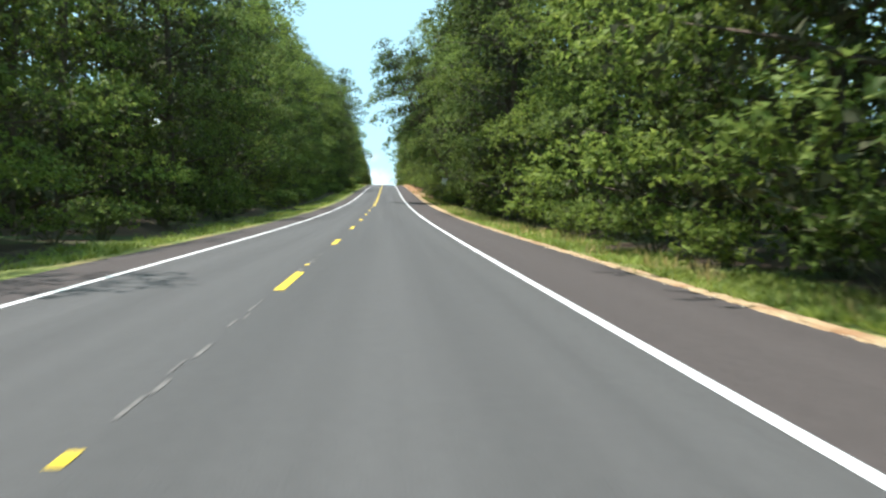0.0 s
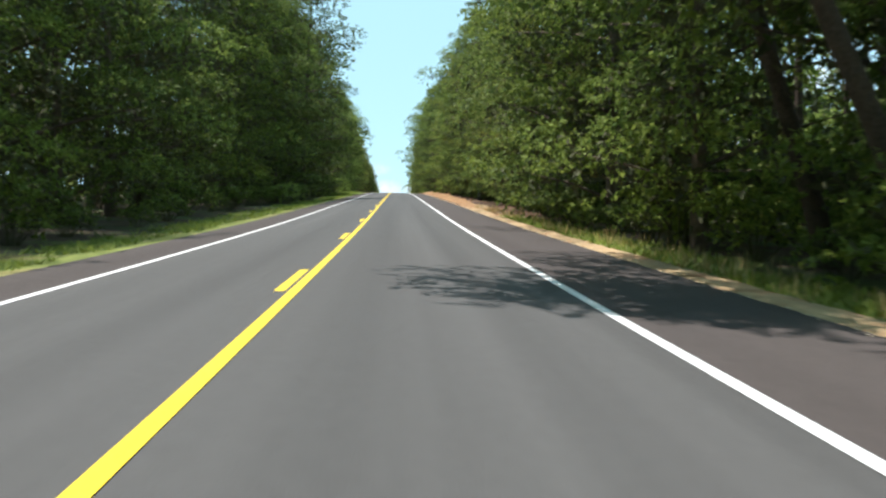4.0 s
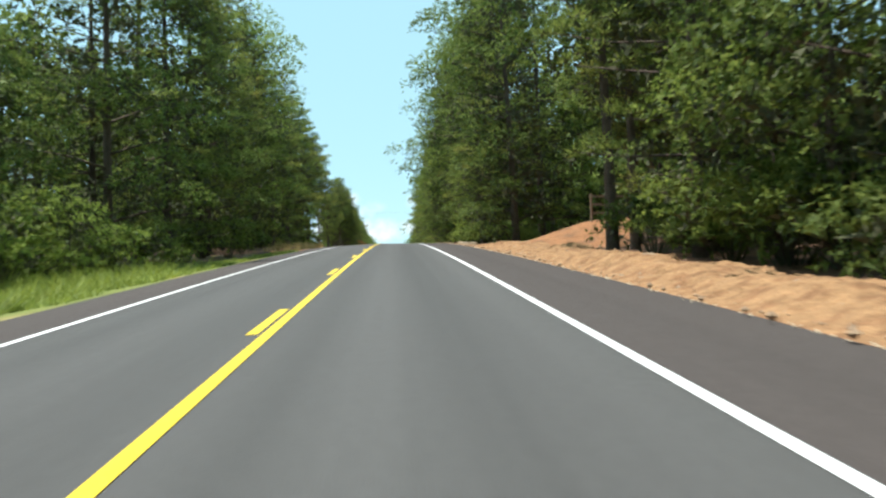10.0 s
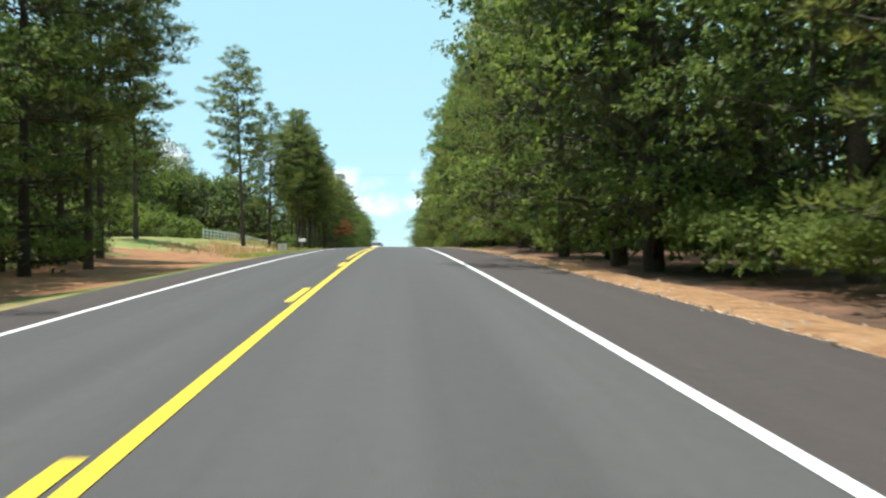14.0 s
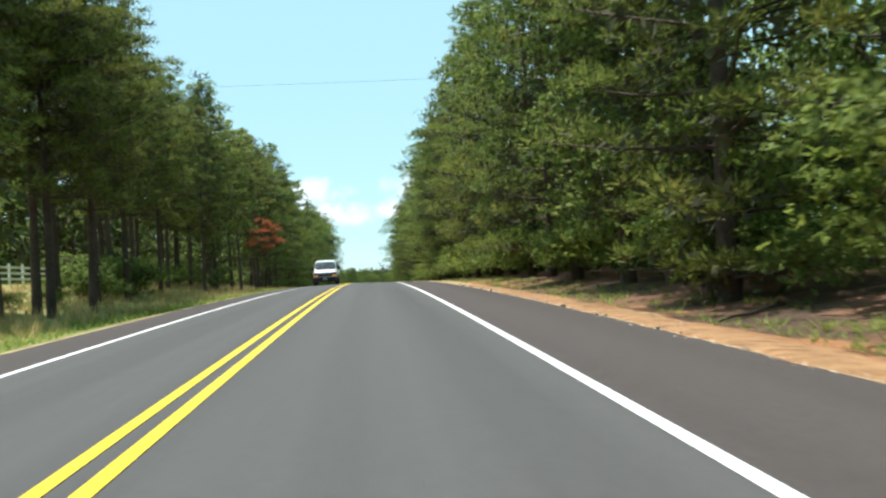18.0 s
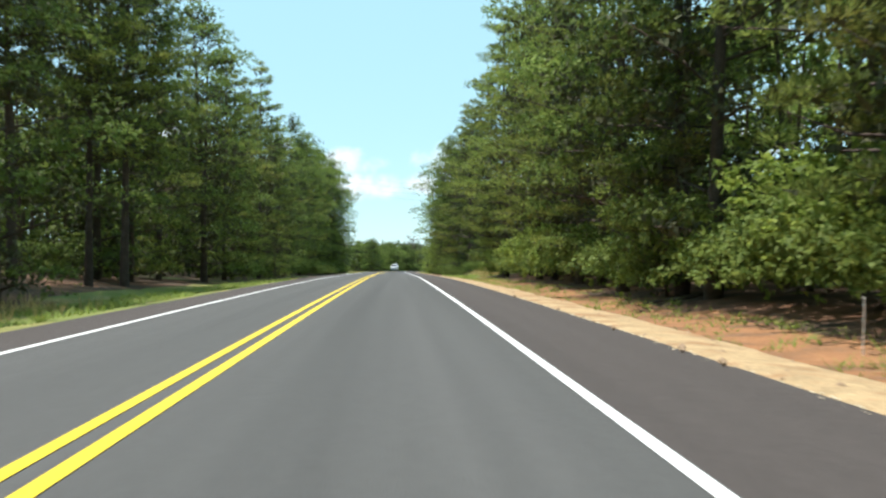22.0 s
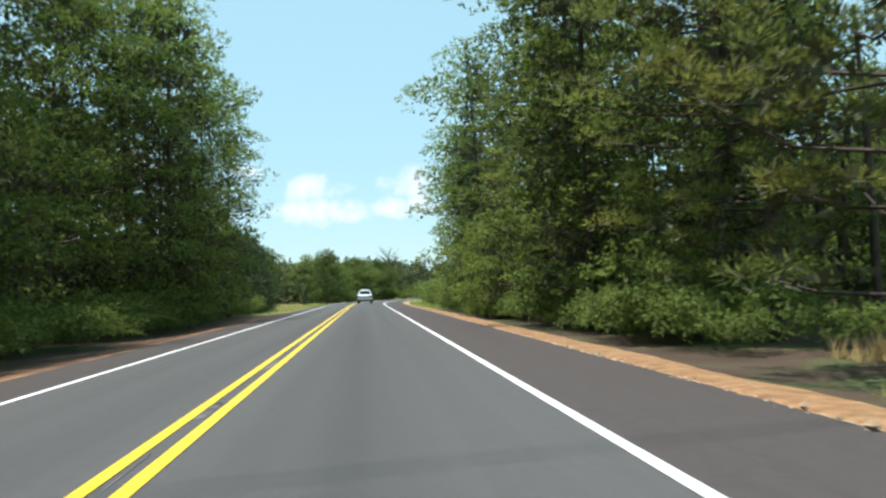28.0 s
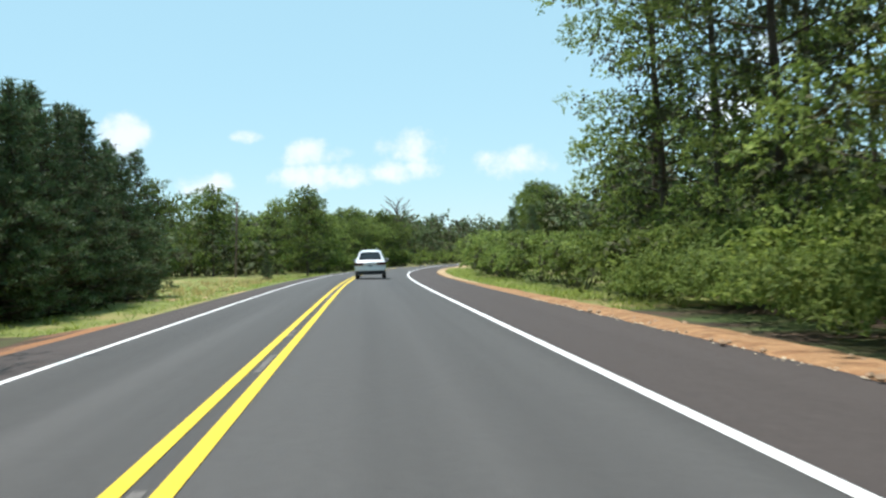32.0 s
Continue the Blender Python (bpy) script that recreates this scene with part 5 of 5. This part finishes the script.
# ---------------------------------------------------------------- fence, posts, signs
fence = tagged(new("rail_fence"), "white three-rail fence along the top of the grassy bank", "fence")
me_post = bpy.data.meshes.new("post")
bm = box(bmesh.new(), -0.065, 0.065, -0.065, 0.065, -0.3, 1.32)
box(bm, -0.085, 0.085, -0.085, 0.085, 1.32, 1.36, 0.01)
bm.to_mesh(me_post)
bm.free()
me_post.materials.append(M["fence_white"])
me_rail = bpy.data.meshes.new("rail")
bm = box(bmesh.new(), -0.02, 0.02, 0, 2.4, -0.07, 0.07)
bm.to_mesh(me_rail)
bm.free()
me_rail.materials.append(M["fence_white"])
spots = [at(446 + 2.4 * i, -19.6 - 0.04 * i) for i in range(42)]
for i, p in enumerate(spots):
    o = new("post", me_post)
    o.parent, o.matrix_basis = fence, Matrix.Translation(p)
    if i + 1 < len(spots):
        d = spots[i + 1] - p
        turn = d.to_track_quat("Y", "Z").to_matrix().to_4x4() @ Matrix.Diagonal((1, d.length / 2.4, 1, 1))
        for z in (0.42, 0.78, 1.14):
            o = new("rail", me_rail)
            o.parent, o.matrix_basis = fence, Matrix.Translation(p + Vector((0, 0, z))) @ turn

gate = tagged(new("board_fence"), "short weathered board fence at the top of the clay ramp", "fence")
for x in (0.0, 1.5, 3.0):
    boxed("post", (x - 0.06, x + 0.06, -0.06, 0.06, -0.4, 1.55), M["old_wood"], gate, "", 0.008)
for z in (0.35, 0.85, 1.32):
    for x in (0.0, 1.5):
        boxed("board", (x - 0.05, x + 1.56, -0.095, -0.062, z, z + 0.14), M["old_wood"], gate, "", 0.004)
gate.matrix_basis = on_road(301, 13.0, 8)

box_post = tagged(new("mailbox"), "white mailbox on a dark wooden post beside the driveway", "mailbox")
boxed("post", (-0.06, 0.06, -0.06, 0.06, -0.3, 1.0), M["old_wood"], box_post, "dark wooden post")
boxed("shelf", (-0.12, 0.32, -0.12, 0.12, 0.99, 1.02), M["old_wood"], box_post)
bm = bmesh.new()
ring = [(-0.11, 0.0), (0.11, 0.0), (0.11, 0.15), (0.078, 0.228), (0.0, 0.26), (-0.078, 0.228), (-0.11, 0.15)]
va = [bm.verts.new((-0.30, x, 1.02 + z)) for x, z in ring]
vb = [bm.verts.new((0.34, x, 1.02 + z)) for x, z in ring]
bm.faces.new(va[::-1])
bm.faces.new(vb)
for i in range(7):
    bm.faces.new((va[i], va[(i + 1) % 7], vb[(i + 1) % 7], vb[i]))
shell = part("box", bm, M["fence_white"], box_post, "white metal box")
boxed("paper_tube", (-0.10, 0.28, 0.07, 0.20, 0.72, 0.92), M["black_plastic"], box_post, "dark newspaper tube", 0.03)
boxed("flag", (0.05, 0.08, -0.13, -0.115, 1.12, 1.32), M["stake_red"], shell, "small red flag", 0.002)
box_post.matrix_basis = on_road(432, -7.5, 0)

board = tagged(new("yard_sign"), "dark framed sign with a white panel by the driveway", "sign")
for x in (-0.46, 0.42):
    boxed("post", (x, x + 0.05, -0.025, 0.025, -0.3, 0.92), M["sign_black"], board, "", 0.004)
boxed("top_bar", (-0.50, 0.51, -0.03, 0.03, 0.84, 0.92), M["sign_black"], board, "", 0.004)
pan = boxed("panel", (-0.41, 0.42, -0.012, 0.012, 0.10, 0.72), M["sign_white"], board, "white panel with grey marks", 0.003)
for x0, x1, z0, z1 in ((-0.22, 0.22, 0.60, 0.63), (-0.10, 0.12, 0.40, 0.50), (-0.2, 0.2, 0.22, 0.25)):
    boxed("mark", (x0, x1, -0.018, -0.013, z0, z1), M["galv"], pan, "", 0)
board.matrix_basis = on_road(423, -8.3, -6)


def words(text, size, material, parent, x, y, z):
    cu = bpy.data.curves.new("lettering", "FONT")
    cu.body, cu.size, cu.align_x, cu.align_y, cu.extrude = text, size, "CENTER", "CENTER", 0.002
    tmp = bpy.data.objects.new("tmp", cu)
    me = bpy.data.meshes.new_from_object(tmp)
    bpy.data.objects.remove(tmp)
    o = put("lettering", me, parent, "", material)
    o.matrix_basis = pose(x, y, z, 90, 0, 0)
    return o


sign = tagged(new("road_sign"), "white rectangular DO NOT PASS road sign on a steel post", "road sign")
# near-black colour on the steel post stands in for deep shade
boxed("post", (-0.03, 0.03, 0.0, 0.04, -0.9, 2.75), M["wire"], sign, "steel post coloured dark for the deep shade", 0.004)
face = boxed("panel", (-0.305, 0.305, -0.006, 0.0, 2.02, 2.78), M["sign_white"], sign, "white sign panel", 0.002)
for x0, x1, z0, z1 in ((-0.285, 0.285, 2.745, 2.76), (-0.285, 0.285, 2.04, 2.055), (-0.285, -0.27, 2.04, 2.76), (0.27, 0.285, 2.04, 2.76)):
    boxed("border", (x0, x1, -0.010, -0.007, z0, z1), M["sign_black"], face, "", 0)
for w, z in (("DO", 2.62), ("NOT", 2.40), ("PASS", 2.18)):
    words(w, 0.22, M["sign_black"], face, 0, -0.009, z)
sign.matrix_basis = on_road(108, 7.42, 4) @ pose(0, 0, 0.4, 0, 8.5, 0)

mile = tagged(new("mile_marker"), "narrow green mile marker 17 on a steel post", "road sign")
boxed("post", (-0.022, 0.022, 0.0, 0.03, -0.4, 1.4), M["galv"], mile, "", 0.003)
face = boxed("panel", (-0.127, 0.127, -0.006, 0.0, 0.95, 1.56), M["sign_green"], mile, "green panel with a white edge", 0.002)
for x0, x1, z0, z1 in ((-0.12, 0.12, 1.545, 1.553), (-0.12, 0.12, 0.957, 0.965), (-0.12, -0.112, 0.957, 1.553), (0.112, 0.12, 0.957, 1.553)):
    boxed("border", (x0, x1, -0.010, -0.007, z0, z1), M["sign_white"], face, "", 0)
for w, z in (("1", 1.31), ("7", 1.12)):
    words(w, 0.20, M["sign_white"], face, 0, -0.009, z)
boxed("mark", (-0.09, 0.09, -0.010, -0.007, 1.46, 1.50), M["sign_white"], face, "", 0)
mile.matrix_basis = on_road(431, 7.3, 3) @ pose(0, 0, 0, 0, -3, 0)

for s, u, h, material, label, lean in ((336, 9.9, 1.15, "stake_red", "thin red marker stake in the verge", 1), (526.3, 9.0, 0.85, "fence_white", "thin white marker stake in the verge", 1)):
    st = tagged(new("marker_stake"), label, "stake")
    boxed("stake", (-0.009, 0.009, -0.008, 0.008, -0.3, h), M[material], st, "", 0.004)
    boxed("cap", (-0.012, 0.012, -0.010, 0.010, h, h + 0.05), M[material], st, "", 0.004)
    st.matrix_basis = on_road(s, u, 0) @ pose(0, 0, 0, 0, lean, 0)

# felled log and cut branches by the shoulder
for s, u, length, r, turn, material, label in ((316.8, 7.5, 6.0, 0.15, 8.5, "log_wood", "long pale debarked log lying along the verge"), (330, 7.2, 3.2, 0.07, 14, "log_wood", "thin pale cut pole lying on the verge"),
                                               (300.5, 7.4, 4.2, 0.06, -40, "log_wood", "thin pale branch lying on the clay ramp"), (446, 8.0, 2.6, 0.04, -50, "bark", "bare grey branch lying on the verge"), (541, 9.4, 3.0, 0.05, -62, "bark", "bare grey branch lying on the pine straw")):
    base = at(s, u)
    tip = at(s + length * math.cos(radians(turn)), u - length * math.sin(radians(turn)))
    d = tip - base
    pts = [base + d * q + Vector((0.05 * math.sin(q * 7), 0, r * 0.75 + 0.03 * math.sin(q * 9))) for q in (0, 0.2, 0.4, 0.6, 0.8, 1)]
    v, f = tube(pts, [r * (1 - 0.06 * i) for i in range(6)], 10)
    f += [tuple(range(9, -1, -1)), tuple(50 + q for q in range(10))]
    tagged(put("log" if r > 0.1 else "branch", mesh_of("log", v, f, True), None, "", M[material]), label, "log" if r > 0.1 else "branch")


# ---------------------------------------------------------------- utility poles and wires
def utility_pole(s, u, height, lean, arm, label):
    root = tagged(new("utility_pole"), label, "utility pole")
    v, f = tube([(0, 0, -0.5), (0, 0, height * 0.5), (0, 0, height)], [0.13, 0.11, 0.09], 12)
    f.append(tuple(24 + q for q in range(12)))
    put("pole", mesh_of("pole", v, f, True), root, "weathered brown wooden pole", M["pole_wood"])
    if arm:
        boxed("crossarm", (-1.2, 1.2, -0.17, -0.08, height - 0.42, height - 0.30), M["old_wood"], root, "wooden crossarm", 0.01)
        for x in (-1.1, -0.5, 0.5, 1.1):
            v, f = lathe([(0.02, height - 0.30), (0.05, height - 0.28), (0.035, height - 0.2), (0.05, height - 0.16), (0.0, height - 0.12)], 10, "Z")
            put("insulator", mesh_of("insulator", [(a + x, b - 0.125, c) for a, b, c in v], f, True), root, "grey insulator", M["galv"])
    else:
        for i in range(5):
            boxed("bracket", (-0.45, -0.08, -0.03, 0.03, height - 0.35 - 0.62 * i, height - 0.30 - 0.62 * i), M["galv"], root, "", 0.008)
            v, f = lathe([(0.02, 0), (0.06, 0.02), (0.035, 0.09), (0.06, 0.12), (0.035, 0.18), (0.0, 0.2)], 10, "Z")
            put("insulator", mesh_of("insulator", [(a - 0.42, b, c + height - 0.31 - 0.62 * i) for a, b, c in v], f, True), root, "grey insulator", M["galv"])
    root.matrix_basis = on_road(s, u, 0) @ pose(0, 0, 0, 0, lean, 0)
    return root


def wire(a, b, sag, r, label, name="wire"):
    pts = [a.lerp(b, q / 14) - Vector((0, 0, sag * 4 * (q / 14) * (1 - q / 14))) for q in range(15)]
    v, f = tube(pts, [r] * 15, 5)
    ob = put(name, mesh_of(name, v, f, True), None, "", M["guy" if name == "guy_wire" else "wire"])
    return tagged(ob, label, "wire")


utility_pole(630, 17.7, 10.6, -4, False, "tall leaning wooden utility pole with guy wires in the tall grass")
top = at(630, 17.1)
for i in range(4):
    wire(top + Vector((-0.9, 0, 10.2 - 0.62 * i)), at(606, -34) + Vector((0, 0, 13.9 - 0.6 * i)), 0.7, 0.008, "thin dark overhead wire crossing above the road")
    wire(top + Vector((-0.9, 0, 10.2 - 0.62 * i)), at(700, 52) + Vector((0, 0, 10.0 - 0.6 * i)), 0.9, 0.010, "thin dark overhead wire leaving the pole")
for i in range(4):
    a, b = top + Vector((0.02 * i, 0, 8.8 - 0.3 * i)), at(628 + 0.3 * i, 18.9 + 0.42 * i, -0.1)
    wire(a, b, 0.0, 0.012, "taut steel guy wire running down from the pole", "guy_wire")
    c = b.lerp(a, 0.29)
    v, f = tube([b, b.lerp(c, 0.5), c], [0.030, 0.030, 0.026], 8)
    tagged(put("guy_guard", mesh_of("guy_guard", v, f, True), None, "", M["guard"]), "yellow plastic guard round the foot of a guy wire", "guy guard")
wire(at(483, -40) + Vector((0, 0, 11.0)), at(478, 34) + Vector((0, 0, 10.6)), 0.5, 0.007, "thin dark overhead wire crossing above the road")
utility_pole(556, -27, 11.0, 1, True, "grey wooden utility pole with a crossarm among the pines")
utility_pole(776, -15.1, 7.8, 3, False, "wooden utility pole beyond the grassy clearing")

# clods and stones along the clay berm
rock_meshes = []
for i in range(4):
    bm = bmesh.new()
    bmesh.ops.create_icosphere(bm, subdivisions=2, radius=1.0)
    for vtx in bm.verts:
        vtx.co *= 0.75 + 0.5 * (noise.noise(vtx.co * 1.3 + Vector((i * 5, 0, 0))) * 0.5 + 0.5)
        vtx.co.z *= 0.7
    me = bpy.data.meshes.new("stone")
    bm.to_mesh(me)
    bm.free()
    me.materials.append(M["rock" if i % 2 else "clay"])
    rock_meshes.append(me)
for i in range(70):
    s = 180 + 118 * rnd.rand() if i < 55 else 300 + 40 * rnd.rand()
    ob = new("clod", rock_meshes[i % 4])
    r = 0.05 + 0.13 * rnd.rand() ** 2
    ob.matrix_basis = on_road(s, 6.5 + 2.3 * rnd.rand(), rnd.rand() * 360, r)
    tagged(ob, "clod of dry clay on the roadside berm", "clod", group="clods on the berm")
cv, cf = [], []
oct_v = ((1, 0, 0), (0, 1, 0), (-1, 0, 0), (0, -1, 0), (0, 0, 0.8), (0, 0, -0.8))
oct_f = ((0, 1, 4), (1, 2, 4), (2, 3, 4), (3, 0, 4), (1, 0, 5), (2, 1, 5), (3, 2, 5), (0, 3, 5))
for i in range(5200):
    s = 172 + 230 * rnd.rand() if i < 4000 else 400 + 300 * rnd.rand()
    p = at(s, EDGE_R - 0.2 + verge_width(s) * rnd.rand() * 1.2, 0.10 if s < 300 else 0.05)
    r, w = 0.015 + 0.07 * rnd.rand() ** 3, rnd.rand() * 6.28
    for x, y, z in oct_v:
        x, y = x * math.cos(w) - y * math.sin(w), x * math.sin(w) + y * math.cos(w)
        cv.append((p.x + r * x * (0.7 + 0.6 * rnd.rand()), p.y + r * y * (0.7 + 0.6 * rnd.rand()), p.z + r * z))
    cf += [tuple(6 * i + q for q in f) for f in oct_f]
tagged(put("clay_crumbs", mesh_of("clay_crumbs", cv, cf), None, "", M["rock"]), "small crumbs of dry clay and gravel scattered on the verge", "gravel", kind="stuff")
# pale grit that the paver left along the asphalt's edge
ev, ef = [], []
for i in range(6000):
    s = 4 + 700 * rnd.rand()
    edge = 0.05 * noise.noise(Vector((s * 0.9, 4.0, 0))) + 0.05 * noise.noise(Vector((s * 2.7, 9.0, 0)))
    p = at(s, EDGE_R - 0.03 + edge + 0.06 * rnd.normal(), 0.012)
    p.z = max(p.z, at(s, EDGE_R - 0.05).z + 0.004)
    r, w = 0.006 + 0.016 * rnd.rand() ** 2, rnd.rand() * 6.28
    for x, y, z in oct_v:
        x, y = x * math.cos(w) - y * math.sin(w), x * math.sin(w) + y * math.cos(w)
        ev.append((p.x + r * x, p.y + 2.2 * r * y, p.z + r * z))
    ef += [tuple(6 * i + q for q in f) for f in oct_f]
tagged(put("edge_grit", mesh_of("edge_grit", ev, ef), None, "", M["grit"]), "pale grit and sand crumbs along the asphalt edge", "gravel", kind="stuff")
big = new("clod", rock_meshes[1])
big.matrix_basis = on_road(270, 8.0, 30, 0.33)
tagged(big, "large grey clod lying on the clay berm", "clod", group="clods on the berm")

# the patterns from which the trees were copied
for src in DEC + DEC_HIGH + DEC_FAR + OAK + [SAPLING, HEDGE, BRUSH, LEANING] + PINE + PINE_BARE + YOUNG + BUSH + [DEAD]:
    for ob in (*src.children_recursive, src):
        bpy.data.objects.remove(ob)
